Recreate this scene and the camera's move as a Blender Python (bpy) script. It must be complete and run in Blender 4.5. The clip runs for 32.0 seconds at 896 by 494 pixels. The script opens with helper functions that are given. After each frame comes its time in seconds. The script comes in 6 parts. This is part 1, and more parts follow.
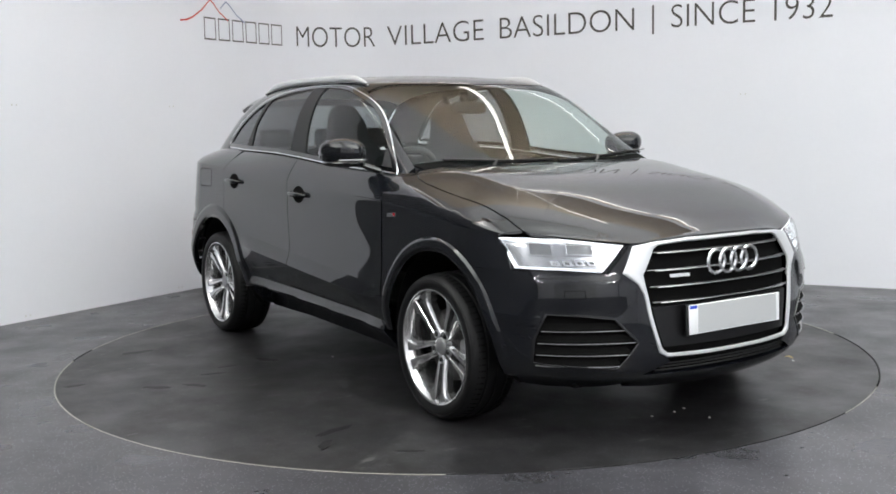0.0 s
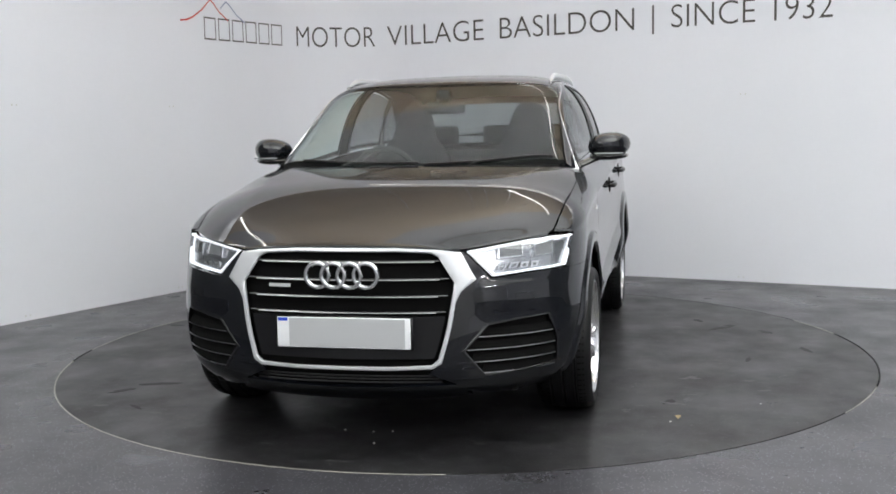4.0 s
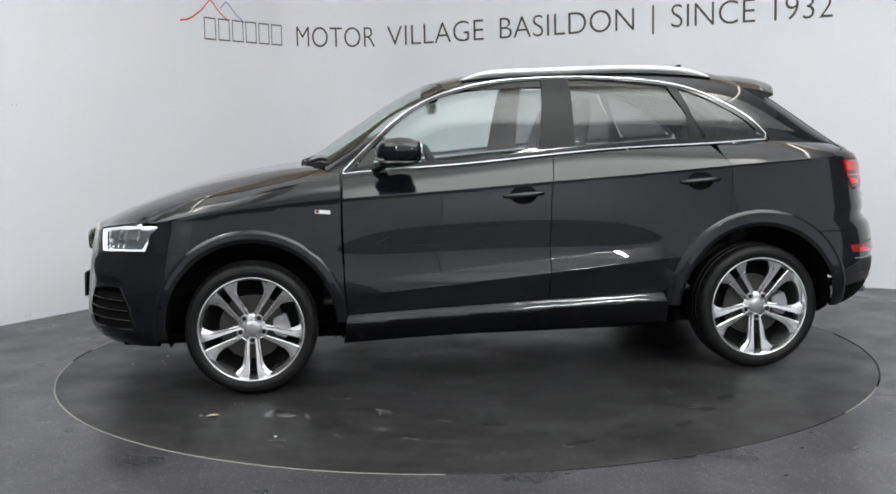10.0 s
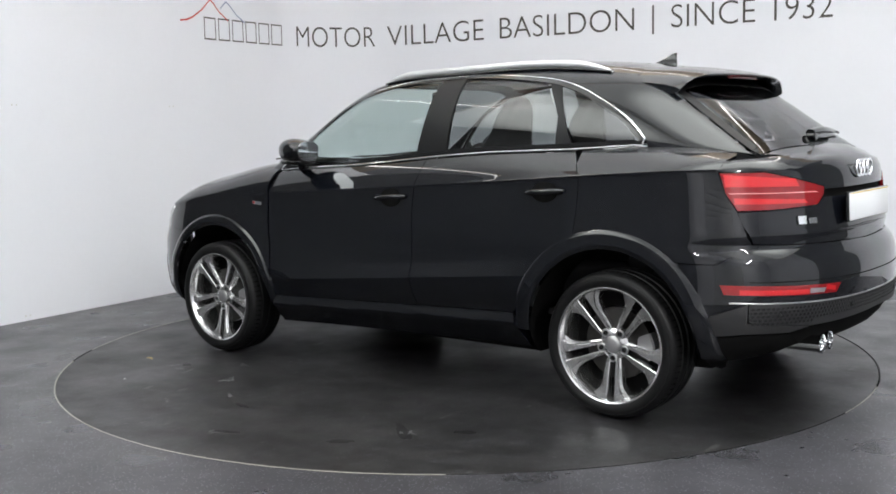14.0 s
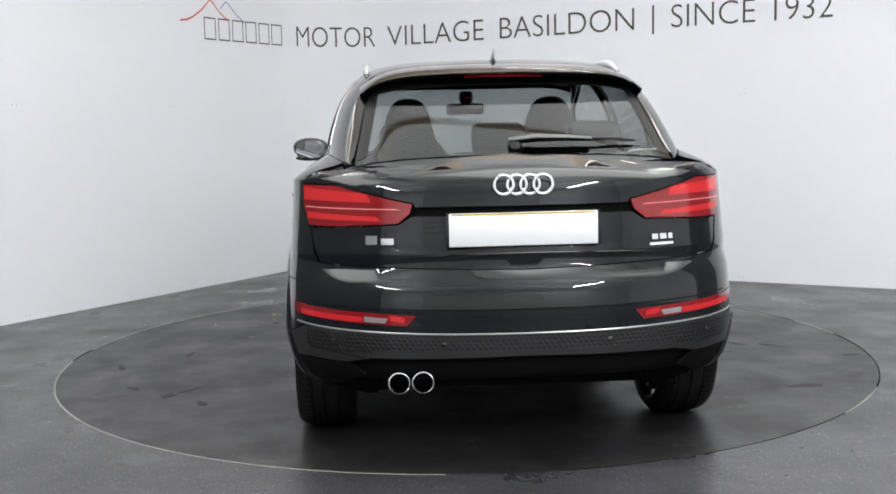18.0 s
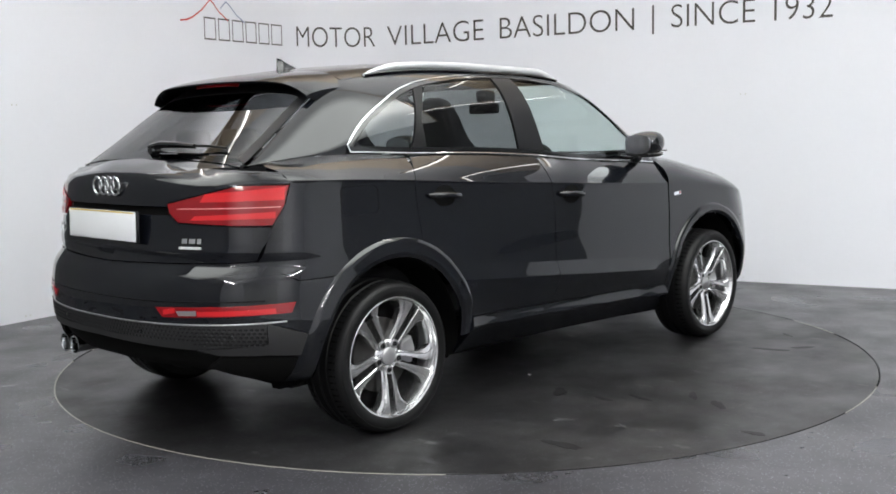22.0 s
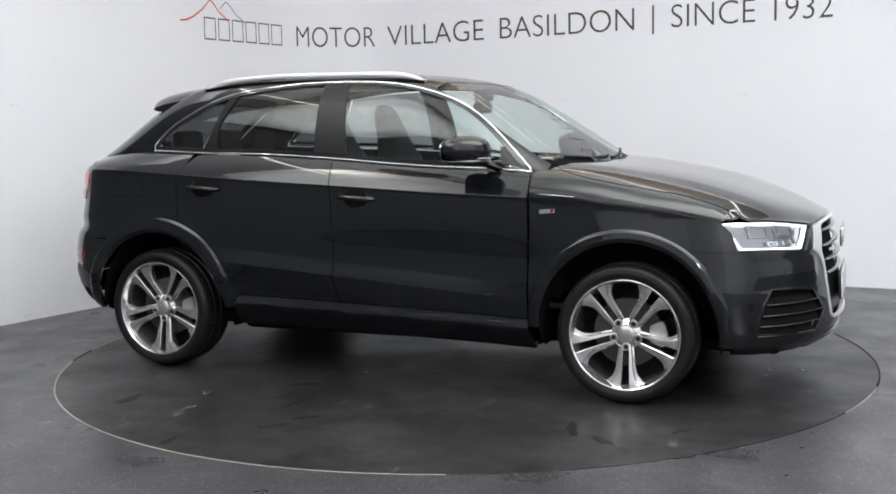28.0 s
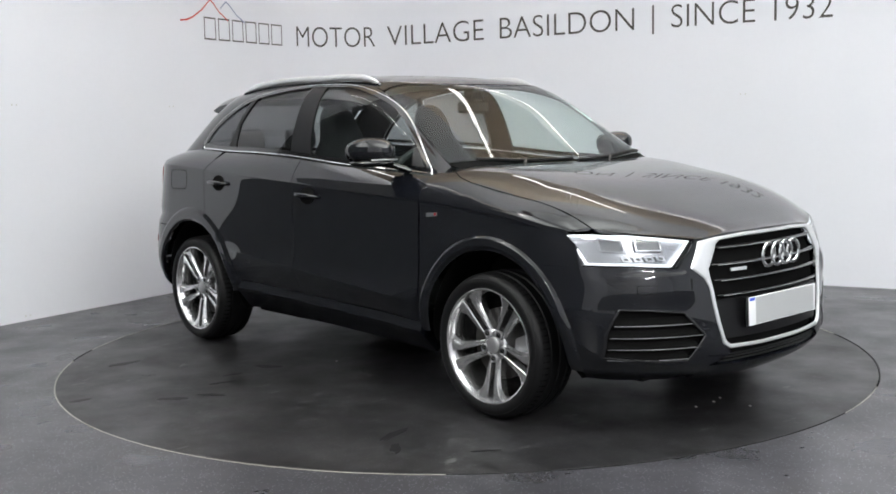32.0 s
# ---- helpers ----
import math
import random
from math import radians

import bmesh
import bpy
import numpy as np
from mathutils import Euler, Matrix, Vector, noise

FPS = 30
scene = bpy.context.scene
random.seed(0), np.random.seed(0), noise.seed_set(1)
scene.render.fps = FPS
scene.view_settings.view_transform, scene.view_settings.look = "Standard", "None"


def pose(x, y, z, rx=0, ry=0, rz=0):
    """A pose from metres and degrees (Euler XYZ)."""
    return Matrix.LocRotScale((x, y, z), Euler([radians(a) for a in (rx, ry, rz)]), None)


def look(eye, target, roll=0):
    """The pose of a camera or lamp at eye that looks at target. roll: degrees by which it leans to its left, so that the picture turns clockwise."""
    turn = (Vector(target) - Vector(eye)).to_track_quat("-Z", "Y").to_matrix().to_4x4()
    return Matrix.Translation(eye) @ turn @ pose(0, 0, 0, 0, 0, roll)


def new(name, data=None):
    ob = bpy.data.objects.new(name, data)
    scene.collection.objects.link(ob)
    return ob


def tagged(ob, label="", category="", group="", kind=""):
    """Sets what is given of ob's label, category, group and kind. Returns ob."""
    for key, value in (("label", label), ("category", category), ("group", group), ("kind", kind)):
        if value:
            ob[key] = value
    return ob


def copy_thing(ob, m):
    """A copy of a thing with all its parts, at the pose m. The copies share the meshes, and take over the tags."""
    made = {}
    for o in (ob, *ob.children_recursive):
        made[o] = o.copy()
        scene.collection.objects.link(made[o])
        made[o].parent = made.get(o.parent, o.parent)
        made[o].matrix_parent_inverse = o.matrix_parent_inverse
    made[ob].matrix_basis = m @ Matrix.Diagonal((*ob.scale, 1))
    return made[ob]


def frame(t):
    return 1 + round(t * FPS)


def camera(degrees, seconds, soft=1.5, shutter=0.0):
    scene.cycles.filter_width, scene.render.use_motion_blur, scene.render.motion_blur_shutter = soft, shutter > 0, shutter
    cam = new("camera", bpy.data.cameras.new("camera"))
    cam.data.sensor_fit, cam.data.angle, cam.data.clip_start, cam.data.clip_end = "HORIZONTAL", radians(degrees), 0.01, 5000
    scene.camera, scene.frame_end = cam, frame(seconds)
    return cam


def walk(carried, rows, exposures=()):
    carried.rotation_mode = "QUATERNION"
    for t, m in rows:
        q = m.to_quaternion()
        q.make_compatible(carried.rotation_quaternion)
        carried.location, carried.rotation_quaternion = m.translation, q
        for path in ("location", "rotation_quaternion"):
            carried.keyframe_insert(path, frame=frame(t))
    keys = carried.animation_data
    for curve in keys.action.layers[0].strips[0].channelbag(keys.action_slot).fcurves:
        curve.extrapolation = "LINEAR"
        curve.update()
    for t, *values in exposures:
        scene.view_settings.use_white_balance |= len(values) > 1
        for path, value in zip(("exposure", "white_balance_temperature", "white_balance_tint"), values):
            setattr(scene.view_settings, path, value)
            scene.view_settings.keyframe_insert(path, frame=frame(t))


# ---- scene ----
cam = camera(46.3, 32.0, soft=1.7)
EYE = (0.0, -6.048, 1.281)
AIM = (-0.0137, -5.048, 1.281 - 0.1123)
walk(cam, [(0.0, look(EYE, AIM, -1.2056)), (32.0, look(EYE, AIM, -1.2056))], exposures=[(0.0, -0.02), (2.0, -0.12), (4.0, -0.18), (7.0, -0.20), (10.0, -0.19), (12.0, -0.14), (13.0, 0.0), (32.0, 0.0)])

# ---- light ----
world = bpy.data.worlds.new("showroom_dim_surround")
scene.world = world
world.use_nodes = True
world.node_tree.nodes["Background"].inputs[0].default_value = (0.75, 0.8, 0.9, 1)
world.node_tree.nodes["Background"].inputs[1].default_value = 0.1

AXIS = (-1.170, 0.050)      # the turntable's axis in the car's own coordinates
TABLE_R = 2.254


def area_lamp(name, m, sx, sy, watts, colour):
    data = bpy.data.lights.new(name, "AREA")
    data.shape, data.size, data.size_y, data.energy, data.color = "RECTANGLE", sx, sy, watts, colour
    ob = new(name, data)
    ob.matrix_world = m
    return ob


# strip lights hung in the hall: place, turn; last six added unseen for brightness
STRIPS = [(0.68, 1.60, 28), (1.28, 0.50, 28), (-2.3, 0.5, 0), (-2.3, -0.8, 0), (2.9, 0.6, 0), (2.9, -0.6, 0), (-3.2, -6.0, 0), (-3.2, -7.2, 0), (2.8, -6.0, 0), (2.8, -7.2, 0)]
HALL = 5.6
CEIL = 3.9

# ---- materials ----


def material(name, colour, rough=0.5, metal=0.0, coat=0.0, grain=0.0, grain_scale=40.0, bump=0.0, spec=0.5, stains=0.0, stain_scale=1.5, coat_rough=0.03):
    m = bpy.data.materials.new(name)
    m.use_nodes = True
    nt = m.node_tree
    b = nt.nodes["Principled BSDF"]
    b.inputs["Base Color"].default_value = (*colour, 1)
    b.inputs["Roughness"].default_value = rough
    b.inputs["Metallic"].default_value = metal
    b.inputs["Coat Weight"].default_value = coat
    b.inputs["Coat Roughness"].default_value = coat_rough
    b.inputs["Coat IOR"].default_value = 1.5
    b.inputs["Specular IOR Level"].default_value = spec
    if grain or bump or stains:
        tc = nt.nodes.new("ShaderNodeTexCoord")
        n1 = nt.nodes.new("ShaderNodeTexNoise")
        n1.inputs["Scale"].default_value, n1.inputs["Detail"].default_value = grain_scale, 6
        n2 = nt.nodes.new("ShaderNodeTexNoise")
        n2.inputs["Scale"].default_value, n2.inputs["Detail"].default_value = stain_scale, 5
        for n in (n1, n2):
            nt.links.new(tc.outputs["Object"], n.inputs["Vector"])
        mix = nt.nodes.new("ShaderNodeMix")
        mix.data_type, mix.blend_type = "RGBA", "MULTIPLY"
        mix.inputs[0].default_value = 1.0
        r1 = nt.nodes.new("ShaderNodeMapRange")
        r1.inputs["To Min"].default_value, r1.inputs["To Max"].default_value = 1 - grain, 1 + grain
        r2 = nt.nodes.new("ShaderNodeMapRange")
        r2.inputs["From Min"].default_value, r2.inputs["From Max"].default_value = 0.3, 0.7
        r2.inputs["To Min"].default_value, r2.inputs["To Max"].default_value = 1 - stains, 1 + stains
        mul = nt.nodes.new("ShaderNodeMath")
        mul.operation = "MULTIPLY"
        nt.links.new(n1.outputs[0], r1.inputs[0])
        nt.links.new(n2.outputs[0], r2.inputs[0])
        nt.links.new(r1.outputs[0], mul.inputs[0])
        nt.links.new(r2.outputs[0], mul.inputs[1])
        mix.inputs[6].default_value = (*colour, 1)
        nt.links.new(mul.outputs[0], mix.inputs[7])
        nt.links.new(mix.outputs[2], b.inputs["Base Color"])
        if bump:
            bp = nt.nodes.new("ShaderNodeBump")
            bp.inputs["Strength"].default_value, bp.inputs["Distance"].default_value = bump, 0.002
            nt.links.new(n1.outputs[0], bp.inputs["Height"])
            nt.links.new(bp.outputs[0], b.inputs["Normal"])
    return m


def glass_material(name, tint, ior=1.5, rough=0.0):
    m = bpy.data.materials.new(name)
    m.use_nodes = True
    nt = m.node_tree
    nt.nodes.remove(nt.nodes["Principled BSDF"])
    out = nt.nodes["Material Output"]
    tr = nt.nodes.new("ShaderNodeBsdfTransparent")
    tr.inputs[0].default_value = (*tint, 1)
    gl = nt.nodes.new("ShaderNodeBsdfGlossy")
    gl.inputs["Roughness"].default_value = rough
    lw = nt.nodes.new("ShaderNodeLayerWeight")
    lw.inputs[0].default_value = 0.5
    pw = nt.nodes.new("ShaderNodeMath")
    pw.operation, pw.inputs[1].default_value = "POWER", 5.0
    fr = nt.nodes.new("ShaderNodeMath")
    fr.operation = "MULTIPLY_ADD"
    f0 = ((ior - 1) / (ior + 1)) ** 2 * 1.7
    fr.inputs[1].default_value, fr.inputs[2].default_value = 1 - f0, f0
    nt.links.new(lw.outputs["Facing"], pw.inputs[0])
    nt.links.new(pw.outputs[0], fr.inputs[0])
    mx = nt.nodes.new("ShaderNodeMixShader")
    nt.links.new(fr.outputs[0], mx.inputs[0])
    nt.links.new(tr.outputs[0], mx.inputs[1])
    nt.links.new(gl.outputs[0], mx.inputs[2])
    nt.links.new(mx.outputs[0], out.inputs[0])
    return m


def glow_material(name, colour, strength):
    m = material(name, colour, 0.4)
    b = m.node_tree.nodes["Principled BSDF"]
    b.inputs["Emission Color"].default_value = (*colour, 1)
    b.inputs["Emission Strength"].default_value = strength
    return m


def paint_material():
    """Near-black paint with a fine metal flake under clear lacquer."""
    m = material("black_metallic_paint", (0.0034, 0.0042, 0.0066), 0.34, 0.0, 1.0, coat_rough=0.020, spec=0.06)
    nt = m.node_tree
    b = nt.nodes["Principled BSDF"]
    tc = nt.nodes.new("ShaderNodeTexCoord")
    # flakes: tiny cells of darker and lighter base
    v = nt.nodes.new("ShaderNodeTexVoronoi")
    v.inputs["Scale"].default_value = 900
    mx = nt.nodes.new("ShaderNodeMix")
    mx.data_type = "RGBA"
    mx.inputs[6].default_value, mx.inputs[7].default_value = (0.0009, 0.0011, 0.0018, 1), (0.0052, 0.0063, 0.0098, 1)
    nt.links.new(tc.outputs["Object"], v.inputs["Vector"])
    nt.links.new(v.outputs["Color"], mx.inputs[0])
    nt.links.new(mx.outputs[2], b.inputs["Base Color"])
    return m


PAINT = paint_material()
TRIM = material("black_gloss_trim", (0.006, 0.006, 0.007), 0.12, 0, 0.5)
PILLAR = material("black_pillar_film", (0.006, 0.006, 0.007), 0.38, spec=0.25)
SATIN = material("black_satin_plastic", (0.018, 0.018, 0.019), 0.42, grain=0.15, grain_scale=300, bump=0.1)
# near-black: painted shade in openings and gaps, and black parts
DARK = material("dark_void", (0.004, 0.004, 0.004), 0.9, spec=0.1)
RUBBER = material("tyre_rubber", (0.006, 0.006, 0.0065), 0.45, grain=0.2, grain_scale=60, bump=0.15, spec=0.22)
CHROME = material("bright_chrome", (0.86, 0.87, 0.88), 0.10, 1.0)
SILVER = material("matt_silver_frame", (0.62, 0.63, 0.65), 0.30, 0.45, grain=0.05, grain_scale=200)
ALLOY = material("silver_alloy", (0.66, 0.66, 0.67), 0.18, 0.95, 0.3, grain=0.06, grain_scale=120)
VENT_EDGE = material("smoked_chrome", (0.17, 0.17, 0.18), 0.28, 0.8, grain=0.06, grain_scale=90)
ALLOY_MID = material("grey_alloy", (0.42, 0.42, 0.43), 0.32, 0.8, grain=0.06, grain_scale=90)
DISC = material("brake_disc_steel", (0.07, 0.068, 0.066), 0.4, 1.0, grain=0.15, grain_scale=80)
GLASS = glass_material("clear_window_glass", (0.80, 0.88, 0.86), 1.52)
PRIVACY = glass_material("tinted_window_glass", (0.32, 0.33, 0.34), 1.52)
LENS = glass_material("lamp_lens", (0.95, 0.96, 0.97), 1.45)
RED = material("red_lamp_plastic", (0.20, 0.004, 0.007), 0.10, 0, 0.5)
RED_BRIGHT = material("bright_red_bar", (0.50, 0.014, 0.018), 0.15, 0, 0.5)
RED_LINE = material("pale_red_light_line", (0.80, 0.26, 0.26), 0.2, 0, 0.5)
PLATE = material("blank_plate", (0.76, 0.77, 0.79), 0.35, 0, 0.2, grain=0.02, grain_scale=80)
PLATE_BAR = material("grey_plate_bar", (0.42, 0.43, 0.44), 0.4, grain=0.02, grain_scale=80)
CLOTH = material("charcoal_cloth", (0.022, 0.022, 0.024), 0.85, grain=0.12, grain_scale=90, bump=0.1, spec=0.2)
DASH = material("charcoal_dash", (0.02, 0.02, 0.021), 0.55, grain=0.2, grain_scale=300, bump=0.2)
BEIGE = material("grey_headliner", (0.42, 0.40, 0.37), 0.9, grain=0.08, grain_scale=300)
MIRROR = material("mirror_glass", (0.85, 0.87, 0.9), 0.02, 1.0)
LAMPSILVER = material("lamp_reflector_silver", (0.44, 0.45, 0.47), 0.25, 0.95)
SMOKE = material("smoky_lamp_lens", (0.16, 0.165, 0.17), 0.06, 0.0, 1.0)
DRL = glow_material("daytime_light_bar", (0.85, 0.87, 0.9), 1.0)
YELLOW = material("yellow_plate_edge", (0.55, 0.38, 0.03), 0.4)
BLUE = material("blue_plate_band", (0.02, 0.06, 0.5), 0.4)
WALL = material("white_wall_paint", (0.76, 0.772, 0.82), 0.55, grain=0.015, grain_scale=30, bump=0.03, stains=0.02, stain_scale=0.6)
# dark grey for unseen walls, dims what the car's sides reflect
WALL_GREY = material("dim_reflection_grey", (0.13, 0.132, 0.138), 0.6, grain=0.02, grain_scale=30, stains=0.04, stain_scale=0.6)
SHUTTER = material("pale_grey_shutter", (0.70, 0.705, 0.72), 0.5, grain=0.08, grain_scale=4)
BROWN = material("brown_lacquer", (0.10, 0.035, 0.012), 0.45, grain=0.1, grain_scale=9)
LETTER = material("dark_grey_lettering", (0.06, 0.055, 0.05), 0.5)
REDLINE = material("red_vinyl_line", (0.55, 0.06, 0.05), 0.5)
GREYLINE = material("blue_grey_vinyl_line", (0.28, 0.33, 0.45), 0.5)
CEILING_PALE = material("pale_ceiling", (0.56, 0.575, 0.60), 0.8, grain=0.04, grain_scale=5)
CEILING = material("warm_ceiling", (0.72, 0.60, 0.465), 0.8, grain=0.04, grain_scale=5)


def diffuser_material(peak, half):
    """Glows most in its middle and fades towards its rim."""
    m = material("luminous_diffuser", (0.9, 0.9, 0.9), 0.6)
    nt = m.node_tree
    b = nt.nodes["Principled BSDF"]
    tc = nt.nodes.new("ShaderNodeTexCoord")
    mp = nt.nodes.new("ShaderNodeMapping")
    mp.inputs["Scale"].default_value = (1 / half, 1 / 1.7, 0)
    g = nt.nodes.new("ShaderNodeTexGradient")
    g.gradient_type = "SPHERICAL"
    r = nt.nodes.new("ShaderNodeMapRange")
    r.interpolation_type = "SMOOTHSTEP"
    r.inputs["From Min"].default_value, r.inputs["From Max"].default_value = 0.0, 0.36
    r.inputs["To Min"].default_value, r.inputs["To Max"].default_value = 1.5, peak
    nt.links.new(tc.outputs["Object"], mp.inputs[0])
    nt.links.new(mp.outputs[0], g.inputs[0])
    nt.links.new(g.outputs[1], r.inputs[0])
    b.inputs["Emission Color"].default_value = (0.96, 1.0, 0.97, 1)
    nt.links.new(r.outputs[0], b.inputs["Emission Strength"])
    return m


DIFFUSER = diffuser_material(6.0, 3.1)
DIFFUSER_SOFT = diffuser_material(4.5, 1.8)
TUBE = glow_material("strip_light_tube", (1.0, 0.98, 0.94), 8.0)
BRASS = material("worn_metal_rim", (0.40, 0.39, 0.34), 0.5, 0.3, grain=0.3, grain_scale=25)
LEAF = material("dry_leaf", (0.42, 0.33, 0.17), 0.8, grain=0.3, grain_scale=60)
CHIP = material("pale_debris", (0.6, 0.6, 0.58), 0.8, grain=0.2, grain_scale=90)


def floor_material(name, colour, rough, speckle, marks):
    m = material(name, colour, rough, grain=0.45, grain_scale=24, stains=0.36, stain_scale=1.1, bump=0.0, spec=0.38)
    nt = m.node_tree
    b = nt.nodes["Principled BSDF"]
    src = b.inputs["Base Color"].links[0].from_socket
    tc = nt.nodes.new("ShaderNodeTexCoord")
    # fine light chips in the vinyl
    v = nt.nodes.new("ShaderNodeTexVoronoi")
    v.inputs["Scale"].default_value = 70
    lt = nt.nodes.new("ShaderNodeMath")
    lt.operation, lt.inputs[1].default_value = "LESS_THAN", 0.21
    nt.links.new(tc.outputs["Object"], v.inputs["Vector"])
    nt.links.new(v.outputs["Distance"], lt.inputs[0])
    wn = nt.nodes.new("ShaderNodeMath")
    wn.operation, wn.inputs[1].default_value = "MULTIPLY", speckle
    nt.links.new(lt.outputs[0], wn.inputs[0])
    mx = nt.nodes.new("ShaderNodeMix")
    mx.data_type = "RGBA"
    nt.links.new(wn.outputs[0], mx.inputs[0])
    nt.links.new(src, mx.inputs[6])
    mx.inputs[7].default_value = (0.36, 0.37, 0.42, 1)
    # scattered dark scuffs, pale scrapes and blotches of tread dirt
    last = mx.outputs[2]
    for k, (col, lo, scale) in enumerate((((0.005, 0.005, 0.005, 1), 0.575, (2.6, 5.5, 1)), ((0.085, 0.085, 0.085, 1), 0.66, (7.0, 3.0, 1)),
                                          ((0.006, 0.006, 0.0065, 1), 0.54, (9.0, 13.0, 1)), ((0.030, 0.030, 0.034, 1), 0.57, (12.0, 8.0, 1)), ((0.10, 0.10, 0.104, 1), 0.66, (16.0, 24.0, 1)))):
        if not marks:
            break
        mp = nt.nodes.new("ShaderNodeMapping")
        mp.inputs["Scale"].default_value, mp.inputs["Location"].default_value = scale, (3.1 * k, 1.7 * k, 0)
        nz = nt.nodes.new("ShaderNodeTexNoise")
        nz.inputs["Scale"].default_value, nz.inputs["Detail"].default_value = 1.6, 7
        rg = nt.nodes.new("ShaderNodeMapRange")
        rg.inputs["From Min"].default_value, rg.inputs["From Max"].default_value = lo, lo + (0.05 if k < 2 else 0.10)
        rg.inputs["To Max"].default_value = marks
        m2 = nt.nodes.new("ShaderNodeMix")
        m2.data_type = "RGBA"
        nt.links.new(tc.outputs["Object"], mp.inputs[0])
        nt.links.new(mp.outputs[0], nz.inputs["Vector"])
        nt.links.new(nz.outputs[0], rg.inputs[0])
        nt.links.new(rg.outputs[0], m2.inputs[0])
        nt.links.new(last, m2.inputs[6])
        m2.inputs[7].default_value = col
        last = m2.outputs[2]
    nt.links.new(last, b.inputs["Base Color"])
    # gloss and roughness wander, so that the sheen breaks up
    for scale, detail, lo, hi, socket in ((2.3, 6, rough - 0.10, rough + 0.10, "Roughness"), (6.0 if marks else 3.0, 9, 0.62 if marks else 0.50, 0.38 if marks else 0.40, "Specular IOR Level")):
        nr = nt.nodes.new("ShaderNodeTexNoise")
        nr.inputs["Scale"].default_value, nr.inputs["Detail"].default_value = scale, detail
        rr = nt.nodes.new("ShaderNodeMapRange")
        rr.inputs["From Min"].default_value, rr.inputs["From Max"].default_value = 0.33, 0.67
        rr.inputs["To Min"].default_value, rr.inputs["To Max"].default_value = lo, hi
        nt.links.new(tc.outputs["Object"], nr.inputs["Vector"])
        nt.links.new(nr.outputs[0], rr.inputs[0])
        nt.links.new(rr.outputs[0], b.inputs[socket])
    return m


FLOOR = floor_material("speckled_dark_vinyl", (0.035, 0.034, 0.039), 0.34, 0.46, 0.0)
TABLE = floor_material("turntable_dark_vinyl", (0.0125, 0.0118, 0.0128), 0.42, 0.10, 0.8)

# ---- small builders ----


def mesh_object(name, verts, faces, mat, parent=None, smooth=False, label=""):
    me = bpy.data.meshes.new(name)
    me.from_pydata([tuple(v) for v in verts], [], faces)
    me.materials.append(mat)
    if smooth:
        me.shade_smooth()
    ob = new(name, me)
    if parent is not None:
        ob.parent = parent
    return tagged(ob, label)


def part(name, bm, mat, parent, label="", smooth=True):
    me = bpy.data.meshes.new(name)
    bmesh.ops.recalc_face_normals(bm, faces=bm.faces)
    bm.to_mesh(me)
    bm.free()
    me.materials.append(mat)
    if smooth:
        me.shade_smooth()
        me.set_sharp_from_angle(angle=radians(38))
    ob = new(name, me)
    if parent is not None:
        ob.parent = parent
    return tagged(ob, label)


def box_bm(bm, lo, hi, bevel=0.0, segments=2):
    lo, hi = Vector(lo), Vector(hi)
    r = bmesh.ops.create_cube(bm, size=1.0)
    for v in r["verts"]:
        v.co = Vector([lo[i] + (v.co[i] + 0.5) * (hi[i] - lo[i]) for i in range(3)])
    if bevel:
        es = {e for v in r["verts"] for e in v.link_edges}
        bmesh.ops.bevel(bm, geom=list(es), offset=bevel, segments=segments, affect="EDGES", profile=0.5)
    return bm


def lathe_bm(bm, profile, steps, axis="y", closed=False):
    """Turn (radius, along) pairs round the axis."""
    rings = []
    for r, a in profile:
        ring = []
        for k in range(steps):
            t = 2 * math.pi * k / steps
            c, s = r * math.cos(t), r * math.sin(t)
            ring.append(bm.verts.new((c, a, s) if axis == "y" else (a, c, s) if axis == "x" else (c, s, a)))
        rings.append(ring)
    n = len(rings)
    for i in range(n if closed else n - 1):
        p, q = rings[i], rings[(i + 1) % n]
        for k in range(steps):
            bm.faces.new((p[k], p[(k + 1) % steps], q[(k + 1) % steps], q[k]))
    return bm


def tube_bm(bm, path, radius, sides=8, squash=1.0, up=(0, 0, 1), taper=None):
    """A rod along a path of points; squash flattens it along up."""
    path = [Vector(p) for p in path]
    rings = []
    for i, p in enumerate(path):
        d = (path[min(i + 1, len(path) - 1)] - path[max(i - 1, 0)]).normalized()
        side = d.cross(Vector(up))
        side = side.normalized() if side.length > 1e-5 else Vector((1, 0, 0))
        u = side.cross(d).normalized()
        r = radius * (taper[i] if taper else 1.0)
        rings.append([bm.verts.new(p + side * (r * math.cos(a)) + u * (r * squash * math.sin(a))) for a in [2 * math.pi * k / sides for k in range(sides)]])
    for a, b in zip(rings, rings[1:]):
        for k in range(sides):
            bm.faces.new((a[k], a[(k + 1) % sides], b[(k + 1) % sides], b[k]))
    bm.faces.new(rings[0])
    bm.faces.new(rings[-1][::-1])
    return bm


def prism_bm(bm, outline, frame_at, depth):
    """Extrude a flat outline: frame_at(u, v, w) gives the place, w is 0 at the back and 1 at the face."""
    back = [bm.verts.new(frame_at(u, v, 0.0)) for u, v in outline]
    face = [bm.verts.new(frame_at(u, v, depth)) for u, v in outline]
    n = len(outline)
    bm.faces.new(face)
    bm.faces.new(back[::-1])
    for k in range(n):
        bm.faces.new((back[k], back[(k + 1) % n], face[(k + 1) % n], face[k]))
    return bm


